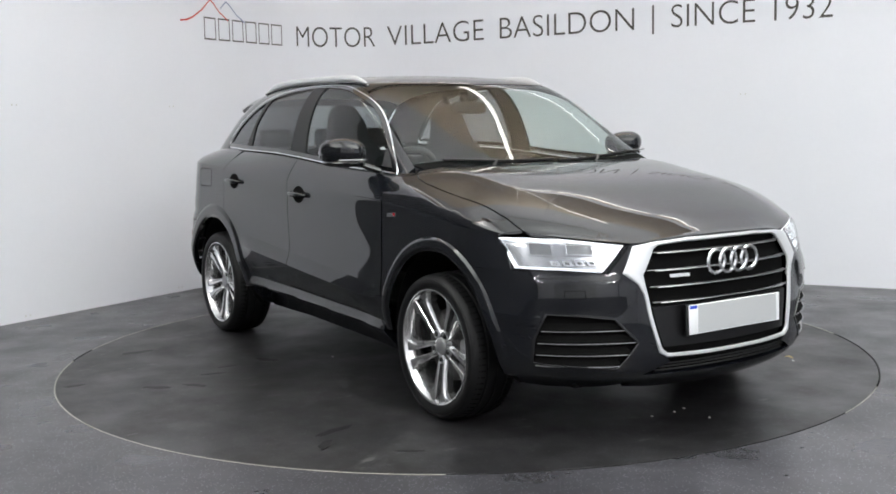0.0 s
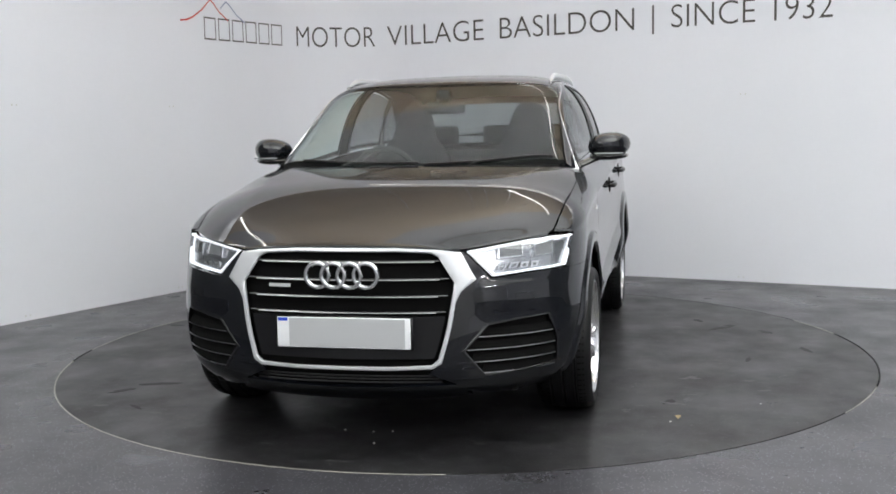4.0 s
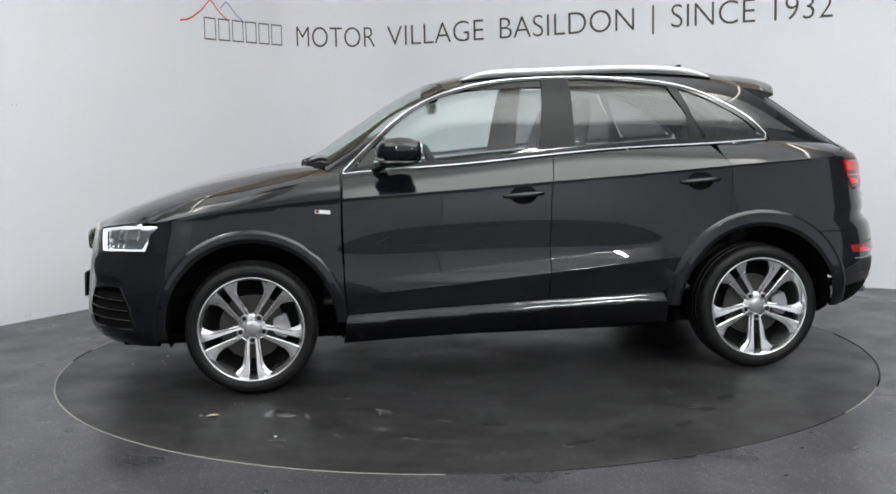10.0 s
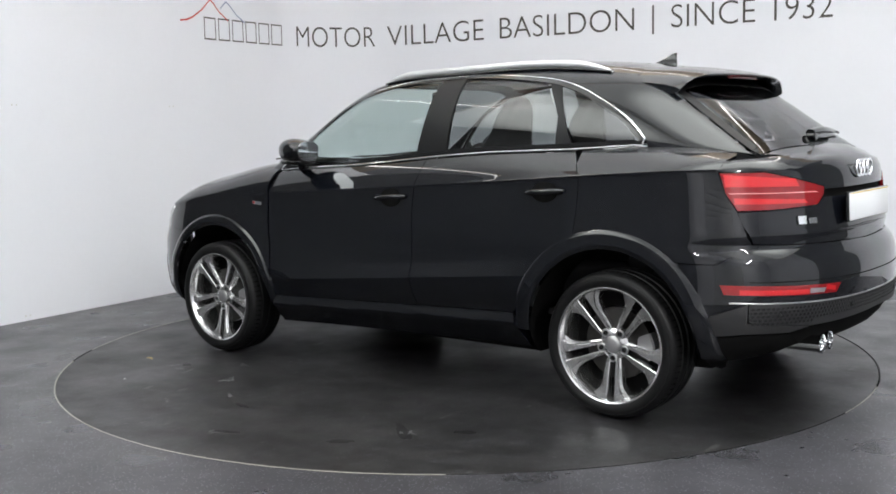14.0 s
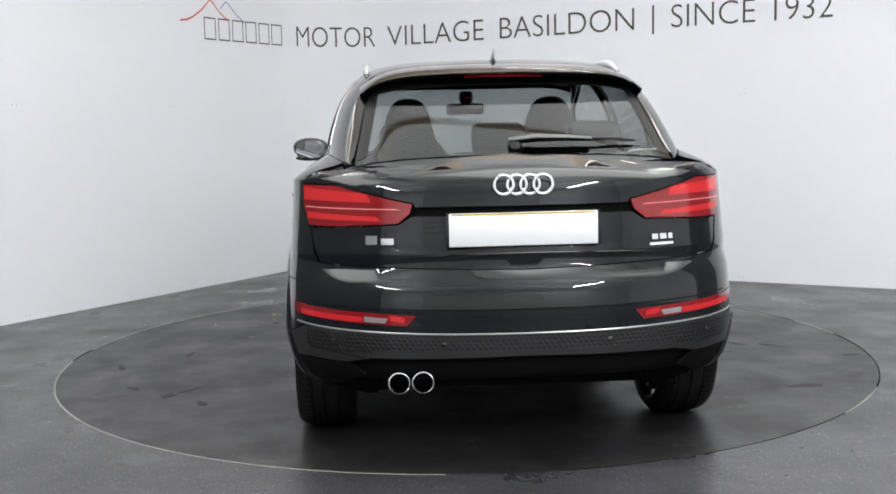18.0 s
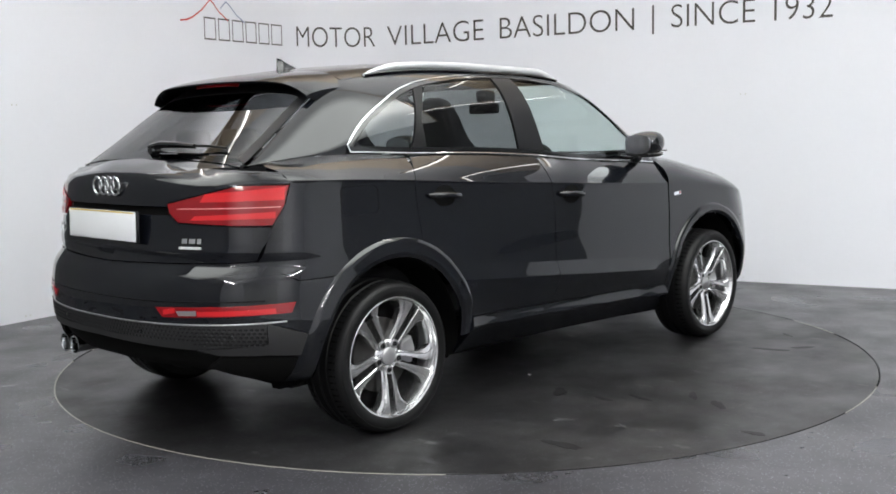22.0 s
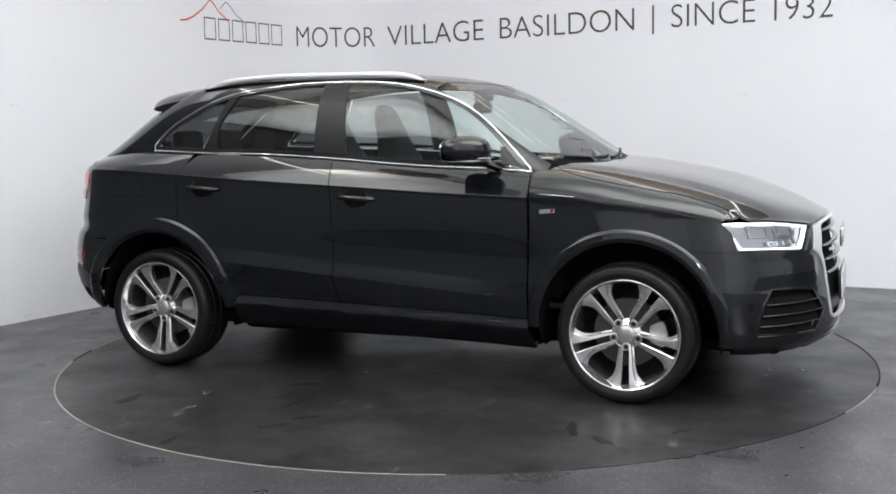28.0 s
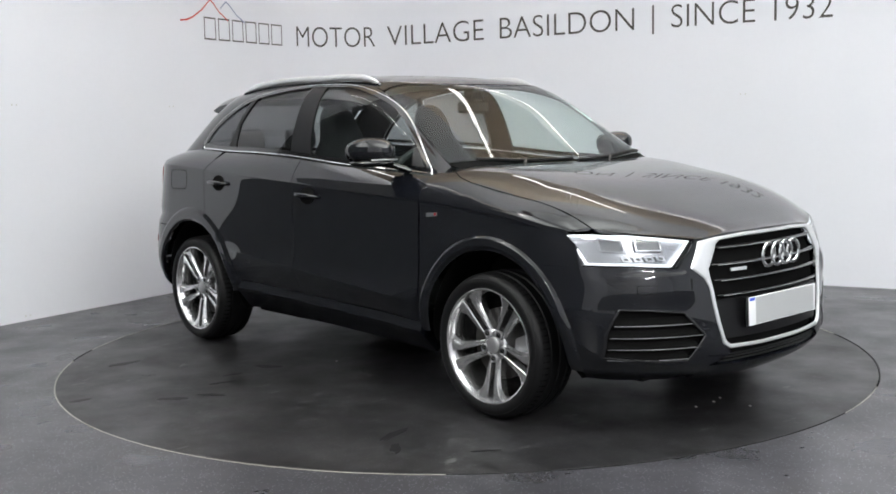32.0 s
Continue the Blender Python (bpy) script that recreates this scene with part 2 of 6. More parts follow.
# ---- room ----
# the white display wall: two flat runs that meet in a rounded corner
CORNER_R = 0.9
CORN = Vector((-1.232, 4.276))
DIR_L = (Vector((-3.19, 1.02)) - Vector((-1.66, 3.56))).normalized()
DIR_R = (Vector((3.3, 1.89)) - Vector((1.44, 2.87))).normalized()
HALF = math.acos(max(-1, min(1, DIR_L.dot(DIR_R)))) / 2
TAN = CORNER_R / math.tan(HALF)
ARC = CORNER_R * (math.pi - 2 * HALF)


def wall_at(u):
    """Plan place and inward normal on the display wall; u is 0 in the corner's middle and grows to the long run."""
    mid = (DIR_L + DIR_R).normalized()
    centre = CORN + mid * (CORNER_R / math.sin(HALF))
    if abs(u) <= ARC / 2:
        a = u / CORNER_R
        base = -mid
        n = Vector((base.x * math.cos(a) + base.y * math.sin(a), -base.x * math.sin(a) + base.y * math.cos(a)))
        return centre + n * CORNER_R, -n
    d = DIR_R if u > 0 else DIR_L
    p = CORN + d * (TAN + abs(u) - ARC / 2)
    n = Vector((-d.y, d.x))
    return p, (n if n.dot(centre - CORN) > 0 else -n)


def u_on_wall(px, py):
    """The wall's run nearest to a plan place."""
    us = np.linspace(-9, 9, 9001)
    best = min(us, key=lambda u: (wall_at(u)[0] - Vector((px, py))).length)
    return float(best)


def build_wall():
    us = [-4.1, -3.2, -2.5] + list(np.linspace(-ARC / 2, ARC / 2, 33)) + [2.5, 4.0, 6.0, 8.2]
    verts, faces = [], []
    for u in us:
        p, n = wall_at(u)
        q = p - n * 0.12
        verts += [(p.x, p.y, 0), (p.x, p.y, CEIL), (q.x, q.y, CEIL), (q.x, q.y, 0)]
    for k in range(len(us) - 1):
        a, b = 4 * k, 4 * k + 4
        faces += [(a, a + 1, b + 1, b), (b + 3, b + 2, a + 2, a + 3), (a + 1, a + 2, b + 2, b + 1)]
    e = 4 * (len(us) - 1)
    faces += [(3, 2, 1, 0), (e, e + 1, e + 2, e + 3)]
    ob = mesh_object("wall_display", verts, faces, WALL, smooth=True)
    ob.data.set_sharp_from_angle(angle=radians(30))
    tagged(ob, "white painted display wall with a rounded corner", "wall", kind="structure")


build_wall()


def disc_floor():
    """One sheet of floor with a round opening for the turntable."""
    n, verts, faces = 128, [], []
    for k in range(n):
        a = 2 * math.pi * k / n
        verts.append((TABLE_R * 1.003 * math.cos(a), TABLE_R * 1.003 * math.sin(a), 0))
    for k in range(n):
        a = 2 * math.pi * k / n
        verts.append((TABLE_R * 1.003 * math.cos(a), TABLE_R * 1.003 * math.sin(a), -0.05))
    for k in range(n):
        a = 2 * math.pi * k / n
        r = 9.0 / max(abs(math.cos(a)), abs(math.sin(a)))
        verts.append((r * math.cos(a), r * math.sin(a), 0))
    for k in range(n):
        j = (k + 1) % n
        faces += [(k, 2 * n + k, 2 * n + j, j), (n + k, k, j, n + j)]
    faces.append(tuple(range(n, 2 * n)))
    tagged(mesh_object("floor", verts, faces, FLOOR), "dark grey speckled vinyl showroom floor", "floor", kind="structure")
    def rim_piece(name, mat, label, a0, a1, r0, r1, z):
        bm, rings = bmesh.new(), []
        n = max(4, int((a1 - a0) / 2.5))
        for k in range(n + 1):
            a = radians(a0 + (a1 - a0) * k / n)
            wob = 1 + .00012 * math.sin(7 * a) + .0001 * math.sin(23 * a)
            rings.append([bm.verts.new((TABLE_R * r * wob * math.cos(a), TABLE_R * r * wob * math.sin(a), q)) for r, q in ((r0, -.03), (r0, z), (r1, z), (r1, -.03))])
        for p, q in zip(rings, rings[1:]):
            for k in range(3):
                bm.faces.new((p[k], p[k + 1], q[k + 1], q[k]))
        tagged(part(name, bm, mat, None, smooth=False), label, "trim", kind="structure")
    worn = "thin worn metal edging round the turntable"
    rim_piece("turntable_rim_trim", BRASS, worn, 118, 176, 1.0006, 1.0022, .0012)
    rim_piece("turntable_rim_trim", BRASS, worn, 184, 268, 1.0004, 1.0026, .0014)
    rim_piece("turntable_rim_trim", BRASS, worn, 318, 332, 1.0006, 1.0020, .0012)
    rim_piece("turntable_rim_trim", BRASS, worn, 6, 18, 1.0006, 1.0020, .0012)
    for a0, a1, w in ((18, 118, 1.0012), (176, 184, 1.0042), (268, 318, 1.0016), (332, 353, 1.0012), (353, 366, 1.0036)):
        rim_piece("turntable_joint", DARK, "narrow dark open joint round the turntable", a0, a1, 1.0002, w, .0006)


disc_floor()


def build_room():
    for name, lo, hi, mat, label in (
            ("ceiling", (-5.3, -9.1, HALL), (6.6, 1.9, HALL + 0.1), CEILING_PALE, "plain pale grey showroom ceiling"),
            ("ceiling_far", (-5.3, 1.9, HALL), (6.6, 7, HALL + 0.1), CEILING, "warm brown-toned ceiling beyond the display wall"),
            # unseen side walls: grey and white stretches shape what the bodywork reflects
            ("wall_west", (-5.3, -9.1, 0), (-5.2, 7, HALL), WALL_GREY, "unseen side wall, dark grey to dim the car's reflections"),
            ("wall_east", (6.5, -2.6, 0), (6.6, 7, HALL), WALL_GREY, "unseen side wall, dark grey to dim the car's reflections"),
            ("wall_east_rear", (6.5, -9.1, 0), (6.6, -2.6, HALL), WALL, "unseen side wall, kept white to brighten the car's reflections"),
            ("wall_north", (-5.3, 7, 0), (6.6, 7.1, HALL), WALL, "plain white end wall of the showroom")):
        ob = part(name, box_bm(bmesh.new(), lo, hi), mat, None, smooth=False)
        tagged(ob, label, "ceiling" if "ceiling" in name else "wall", kind="structure")
    # unseen end wall behind the camera; its wide grey roller shutter is added for reflections
    bm = bmesh.new()
    for lo, hi in (((-5.3, -9.1, 0), (-2.1, -9.0, HALL)), ((2.1, -9.1, 0), (6.6, -9.0, HALL)), ((-2.1, -9.1, 2.6), (2.1, -9.0, HALL))):
        box_bm(bm, lo, hi)
    tagged(part("wall_south", bm, WALL, None, smooth=False), "unseen white end wall with a wide shutter opening, brightens reflections", "wall", kind="structure")
    shutter = new("unseen_shutter")
    tagged(shutter, "closed pale grey roller shutter, added unseen in the end wall for reflections", "door", kind="structure")
    for k in range(26):
        part("slat", box_bm(bmesh.new(), (-2.1, -9.07 + .004 * (k % 2), k * .1), (2.1, -9.03 + .004 * (k % 2), k * .1 + .0975), .004), SHUTTER, shutter)
    # luminous panels hung over the camera's side of the hall
    for x, y, half, mat in ((1.95, -2.6, 3.15, DIFFUSER), (-3.25, -2.8, 1.85, DIFFUSER_SOFT)):
        soft = new("ceiling_light")
        soft.location = (x, y, CEIL)
        tagged(soft, "broad luminous white diffuser panel hung under the ceiling", "ceiling light", "diffuser panels of the showroom")
        part("frame", box_bm(bmesh.new(), (-half, -1.75, -0.05), (half, 1.75, 0.0), 0.01), CEILING, soft)
        part("diffuser", box_bm(bmesh.new(), (-half + 0.05, -1.7, -0.06), (half - 0.05, 1.7, -0.045)), mat, soft, smooth=False)
        for px in (-half + 0.2, half - 0.2):
            for py in (-1.6, 1.6):
                part("hanger", tube_bm(bmesh.new(), [(px, py, -0.01), (px, py, HALL - CEIL)], 0.006, 6, up=(0, 1, 0)), WALL, soft)
    rows = [(x, y, 3.35, turn) for x, y, turn in STRIPS]
    for u in (0.9, 2.15, 3.4, 4.65):
        p, n = wall_at(u)
        rows.append((p.x + n.x * 0.45, p.y + n.y * 0.45, 3.45, math.degrees(math.atan2(n.y, n.x))))
    for x, y, z, turn in rows:
        lamp = new("ceiling_light")
        lamp.matrix_world = pose(x, y, z, 0, 0, turn)
        tagged(lamp, "long white fluorescent strip light hung under the ceiling, some added unseen as fill", "ceiling light", "strip lights of the showroom")
        part("housing", box_bm(bmesh.new(), (-0.02, -0.6, 0.0), (0.02, 0.6, 0.04), 0.008), CEILING, lamp)
        part("tube", box_bm(bmesh.new(), (-0.008, -0.57, -0.018), (0.008, 0.57, -0.002), 0.005), TUBE, lamp)
        for d in (-0.5, 0.5):
            part("hanger", tube_bm(bmesh.new(), [(0, d, 0.03), (0, d, HALL - z)], 0.004, 6, up=(0, 1, 0)), WALL, lamp)
    # added uplights brighten ceiling and reflections; the two rear rows fill the back walls
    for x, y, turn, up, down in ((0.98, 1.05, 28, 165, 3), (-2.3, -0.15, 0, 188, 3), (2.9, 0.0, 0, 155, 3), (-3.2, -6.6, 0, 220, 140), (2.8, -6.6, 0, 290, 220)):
        area_lamp("strip_and_fill_lamp", pose(x, y, 3.32, 0, 0, turn), 0.05, 2.4, down, (1.01, 1.0, 0.97))
        area_lamp("fill_uplight", pose(x, y, 3.42, 180, 0, turn), 0.10, 2.4, up, (1.01, 1.0, 0.965))
    fit = new("ceiling_fitting")
    fit.location = (-1.45, -1.0, CEIL)
    tagged(fit, "round brown fitting hung from the ceiling", "ceiling fitting")
    part("stem", lathe_bm(bmesh.new(), [(.03, HALL - CEIL), (.03, -.05), (.02, -.06)], 16, "z"), BROWN, fit)
    part("disc", lathe_bm(bmesh.new(), [(.0005, -.045), (.20, -.045), (.25, -.055), (.26, -.075), (.24, -.095), (.12, -.11), (.0005, -.115)], 48, "z"), BROWN, fit)


build_room()


def wall_piece(verts2, faces, name, mat, lift, parent=None, label=""):
    """A flat piece drawn in (run, height), laid on the display wall."""
    out = []
    for u, v in verts2:
        p, n = wall_at(u)
        out.append((p.x + n.x * lift, p.y + n.y * lift, v))
    return mesh_object(name, out, faces, mat, parent, label=label)


def wall_word(word, u0, u1, base, height, parent):
    cu = bpy.data.curves.new("word", "FONT")
    cu.body, cu.offset, cu.resolution_u = word, -0.012, 6
    tmp = bpy.data.objects.new("word", cu)
    scene.collection.objects.link(tmp)
    me = bpy.data.meshes.new_from_object(tmp.evaluated_get(bpy.context.evaluated_depsgraph_get()))
    bpy.data.objects.remove(tmp)
    co = np.array([v.co[:2] for v in me.vertices])
    faces = [tuple(f.vertices) for f in me.polygons]
    bpy.data.meshes.remove(me)
    lo, hi = co.min(0), co.max(0)
    uv = [(u0 + (c[0] - lo[0]) / (hi[0] - lo[0]) * (u1 - u0), base + (c[1] - lo[1]) / (hi[1] - lo[1]) * height) for c in co]
    wall_piece(uv, faces, "word", LETTER, 0.003, parent)


def build_sign():
    sign = new("wall_lettering")
    tagged(sign, "thin dark grey capital lettering high on the white wall", "sign")
    base, height = 2.07, 0.185
    for word, a, b in (("MOTOR", (-1.52, 3.79), (-0.775, 4.036)), ("VILLAGE", (-0.66, 3.98), (0.23, 3.507)),
                       ("BASILDON", (0.372, 3.433), (1.469, 2.855)), ("|", (1.605, 2.783), (1.619, 2.775)),
                       ("SINCE", (1.748, 2.707), (2.345, 2.394)), ("1932", (2.475, 2.325), (2.86, 2.122))):
        ua, ub = u_on_wall(*a), u_on_wall(*b)
        if word == "|":
            wall_piece([(ua, 2.027), (ub, 2.027), (ub, 2.262), (ua, 2.262)], [(0, 1, 2, 3)], "divider_bar", LETTER, 0.003, sign)
        else:
            wall_word(word, ua, ub, base, height, sign)
    # the firm's name: six plain thin marks of the letters' size
    ua, ub = u_on_wall(-2.115, 2.805), u_on_wall(-1.595, 3.668)
    for k in range(6):
        w = (ub - ua) / 6
        u = ua + w * k
        wall_piece([(u, base), (u + w * 0.82, base), (u + w * 0.82, base + height), (u, base + height),
                    (u + 0.009, base + 0.011), (u + w * 0.82 - 0.009, base + 0.011), (u + w * 0.82 - 0.009, base + height - 0.011), (u + 0.009, base + height - 0.011)],
                   [(0, 1, 5, 4), (1, 2, 6, 5), (2, 3, 7, 6), (3, 0, 4, 7)], "plain_bar", LETTER, 0.003, sign)
    logo = new("wall_logo")
    tagged(logo, "two thin roof-shaped lines in red and blue-grey on the wall", "sign")
    for pts, mat, lift in (([(-2.252, 2.208), (-2.215, 2.217), (-2.177, 2.245), (-2.121, 2.315), (-2.085, 2.378), (-2.071, 2.398), (-2.055, 2.378), (-2.02, 2.31), (-1.966, 2.24)], REDLINE, 0.003), ([(-2.012, 2.335), (-1.985, 2.385), (-1.973, 2.398), (-1.958, 2.38), (-1.91, 2.295), (-1.857, 2.238)], GREYLINE, 0.004)):
        us = [(u_on_wall(x, 1.02 + (x + 3.19) * 2.54 / 1.53), z) for x, z in pts]
        vs = [(u, z - 0.007) for u, z in us] + [(u, z + 0.007) for u, z in us]
        n = len(us)
        wall_piece(vs, [(k, k + 1, n + k + 1, n + k) for k in range(n - 1)], "line", mat, lift, logo)
    for x, y in ((-3.072, 1.215), (-2.324, 2.458), (2.265, 2.435), (0.899, 3.155)):
        u = u_on_wall(x, y)
        for z in (1.512, 0.035):
            screw = new("wall_screw")
            tagged(screw, "pair of small bright screw heads in the wall", "screw", "fixings of the wall panels")
            p, n = wall_at(u)
            screw.matrix_world = Matrix.Translation((p.x, p.y, z)) @ Vector((n.x, n.y, 0)).to_track_quat("Z", "Y").to_matrix().to_4x4()
            for s in (-1, 1):
                bm = bmesh.new()
                lathe_bm(bm, [(0.0062, 0.0), (0.0055, 0.0025), (0.002, 0.0035), (0.0004, 0.0035)], 10, "z")
                for v in bm.verts:
                    v.co.x += 0.019 * s
                part("screw_head", bm, CHIP, screw)


build_sign()

# ---- car: surfaces ----


def spline(xs, ys):
    """A natural cubic through the knots, straight beyond the ends."""
    x, y = np.array(xs, float), np.array(ys, float)
    if x[0] > x[-1]:
        x, y = x[::-1], y[::-1]
    n, h = len(x), np.diff(x)
    A, b = np.eye(n), np.zeros(n)
    for i in range(1, n - 1):
        A[i, i - 1:i + 2] = h[i - 1], 2 * (h[i - 1] + h[i]), h[i]
        b[i] = 3 * ((y[i + 1] - y[i]) / h[i] - (y[i] - y[i - 1]) / h[i - 1])
    c = np.linalg.solve(A, b)

    def f(q):
        q = np.asarray(q, float)
        i = np.clip(np.searchsorted(x, q) - 1, 0, n - 2)
        t = np.clip(q, x[0], x[-1]) - x[i]
        bb = (y[i + 1] - y[i]) / h[i] - h[i] * (2 * c[i] + c[i + 1]) / 3
        d = (c[i + 1] - c[i]) / (3 * h[i])
        v = y[i] + bb * t + c[i] * t ** 2 + d * t ** 3
        s0 = (y[1] - y[0]) / h[0] - h[0] * (2 * c[0] + c[1]) / 3
        s1 = (y[-1] - y[-2]) / h[-1] + h[-1] * (c[-2] + 2 * c[-1]) / 3
        return v + np.where(q < x[0], (q - x[0]) * s0, 0) + np.where(q > x[-1], (q - x[-1]) * s1, 0)
    return f


# x runs forward from the front axle, y to the car's left, z up from the ground
WB = 2.603
nose_x = spline([.16, .22, .28, .34, .42, .55, .68, .78, .86, .92], [.66, .82, .89, .908, .905, .893, .878, .852, .815, .77])
tail_x = spline([.24, .30, .38, .45, .57, .66, .71, .745, .775, .80, .83, .86, .9, 1.0, 1.06, 1.10, 1.14, 1.18, 1.24], [-3.22, -3.37, -3.46, -3.480, -3.487, -3.485, -3.474, -3.455, -3.430, -3.432, -3.436, -3.429, -3.423, -3.412, -3.404, -3.390, -3.348, -3.262, -3.10])
FL, FN = 0.62, 2.3
RL, RN = 0.56, 2.4


def smooth_step(v):
    v = np.clip(v, 0, 1)
    return v * v * (3 - 2 * v)


def rear_n(z):
    """How square the tail's corners are in plan: more so at the window."""
    return RN + 1.6 * smooth_step((z - 1.09) / 0.07)


shoulder = spline([.9, .6, .42, .2, -.03, -.445, -.91, -1.48, -2.05, -2.32, -2.7, -3.0, -3.4], [.785, .818, .848, .888, .917, .952, .975, 1.008, 1.04, 1.058, 1.082, 1.095, 1.09])
belt = spline([.2, -.2, -.45, -1.05, -1.54, -2.05, -2.42, -2.7, -3.0, -3.2, -3.4], [.99, 1.035, 1.062, 1.096, 1.135, 1.163, 1.173, 1.186, 1.175, 1.145, 1.10])
belt_y = spline([.2, -.2, -.45, -1.05, -1.54, -2.05, -2.42, -2.7, -3.0, -3.2, -3.4], [.79, .793, .792, .795, .792, .778, .758, .735, .70, .665, .60])
side_y = spline([.14, .2, .26, .31, .36, .42, .52, .60, .70, .82, .92, 1.05], [.70, .765, .82, .852, .868, .882, .897, .893, .890, .890, .886, .876])
roof_z = spline([.1, -.2, -.35, -.55, -.71, -.87, -1.0, -1.15, -1.4, -1.8, -2.2, -2.45, -2.6, -2.72, -2.86, -3.02, -3.2, -3.34], [.86, 1.050, 1.155, 1.290, 1.394, 1.486, 1.541, 1.572, 1.594, 1.607, 1.603, 1.582, 1.555, 1.508, 1.424, 1.315, 1.190, 1.087])
roof_k = spline([0, -.4, -.9, -1.2, -1.6, -2.3, -2.7, -3.2], [.06, .06, .06, .06, .055, .06, .08, .10])
hood_z = spline([.9, .82, .74, .656, .56, .485, .315, .148, -.018, -.184, -.35, -.6], [.790, .838, .868, .899, .934, .960, 1.014, 1.052, 1.078, 1.099, 1.112, 1.12])
GM = 1.25
HM = 1.8


def hood_n(x):
    """How square the bonnet's section is: more so towards the screen."""
    return 4.2 + 3.6 * smooth_step((0.15 - x) / 0.5)


def cabin_n(x):
    return 7.5 + 2.0 * smooth_step((x + 1.7) / 0.7)


LEAD_Y, LEAD_Z = [0, .30, .37, .42, .46, .52, .60, .70, .78, .84], [.832, .826, .818, .812, .812, .820, .831, .843, .855, .857]


def door_crease(x):
    return 0.479 + (-0.611 - x) * 0.0825


def door_fold(x):
    return door_crease(x) + 0.07


def bell(x, c, w):
    return np.exp(-((x - c) / w) ** 2)


def width(x, z):
    """Half width of the lower body before its ends are rounded off."""
    zs = shoulder(x)
    zl = np.minimum(z, zs)
    w = side_y(zl)
    fade = 1 / (1 + np.exp((zl - 0.80) / 0.05))
    w = w + (0.016 * bell(x, 0.0, 0.42) + 0.022 * bell(x, -WB, 0.46)) * fade
    w = w - 0.006 * bell(x, -3.0, 0.45) * bell(zl, 0.85, 0.25) - 0.003 * bell(x, -1.3, 0.6) * bell(zl, 0.70, 0.12)
    # the crease low on the doors that rises to the rear
    zc = door_crease(x)
    on = 1 / (1 + np.exp((x + 0.62) / 0.05)) / (1 + np.exp((-2.12 - x) / 0.05))
    d = zl - zc
    w = w + on * np.where(d > 0, 0.019 * np.clip(1 - d / 0.07, 0, 1), 0.019 + 0.36 * np.maximum(d, -0.15))
    u = np.clip((z - zs) / np.maximum(belt(x) - zs, 0.03), 0, 1.6)
    by = belt_y(x) + 0.004
    # a fine ridge along the shoulder line
    ridge = 0.0035 * np.exp(-np.abs(z - zs) / 0.013)
    return np.where(z > zs, w + (by - w) * (0.55 * u + 0.45 * u ** 2), w) + ridge


def front_a(x, z):
    return np.clip((x - (nose_x(z) - FL)) / FL, 0, 1)


def rear_a(x, z):
    return np.clip(((tail_x(z) + RL) - x) / RL, 0, 1)


def ends(x, z):
    return (1 - front_a(x, z) ** FN) ** (1 / FN) * (1 - rear_a(x, z) ** rear_n(z)) ** (1 / rear_n(z))


def side_map(uv):
    x, z = uv[:, 0], uv[:, 1]
    return np.stack([x, width(x, z) * ends(x, z), z], -1)


_b = np.concatenate([np.linspace(0, .9, 200), 1 - np.linspace(.1 ** .5, 0, 400)[1:] ** 2])
_af, _ar = (1 - _b ** FN) ** (1 / FN), (1 - _b ** RN) ** (1 / RN)


def arc_table(a, length):
    s = np.concatenate([[0], np.cumsum(np.hypot(np.diff(a) * length, np.diff(_b) * .89))])
    return s


_sf, _sr = arc_table(_af, FL), arc_table(_ar, RL)


def front_map(uv):
    """u: run along the nose's plan outline from the middle to the car's left; v: height."""
    u, z = uv[:, 0], uv[:, 1]
    b, a = np.interp(np.abs(u), _sf, _b), np.interp(np.abs(u), _sf, _af)
    x = nose_x(z) - FL + FL * a
    au = np.abs(u)
    x = x + .013 * smooth_step((.700 - z) / .04) * smooth_step((z - .54) / .08) * smooth_step((au - .50) / .06) * smooth_step((1.02 - au) / .2)
    return np.stack([x, np.sign(u) * width(x, z) * b, z], -1)


def rear_map(uv):
    u, z = uv[:, 0], uv[:, 1]
    b = np.interp(np.abs(u), _sr, _b)
    x = tail_x(z) + RL - RL * (1 - b ** rear_n(z)) ** (1 / rear_n(z))
    return np.stack([x, np.sign(u) * width(x, z) * b, z], -1)


def fu(y, z=0.6):
    """Front run for a half width y at a height."""
    b = abs(y) / 0.885
    return math.copysign(float(np.interp(b, _b, _sf)), y)


def fux(x, z):
    """Front run for a place x along the car at a height."""
    a = float(front_a(np.array(x), np.array(z)))
    return float(np.interp(-a, -_af, _sf))


def ru(y):
    b = abs(y) / 0.885
    return math.copysign(float(np.interp(b, _b, _sr)), y)


def rux(x, z):
    a, n = float(rear_a(np.array(x), np.array(z))), float(rear_n(np.array(z)))
    return float(np.interp((1 - a ** n) ** (1 / n), _b, _sr))


def hood_edge_y(x):
    z = shoulder(x)
    return width(x, z) * ends(x, z)


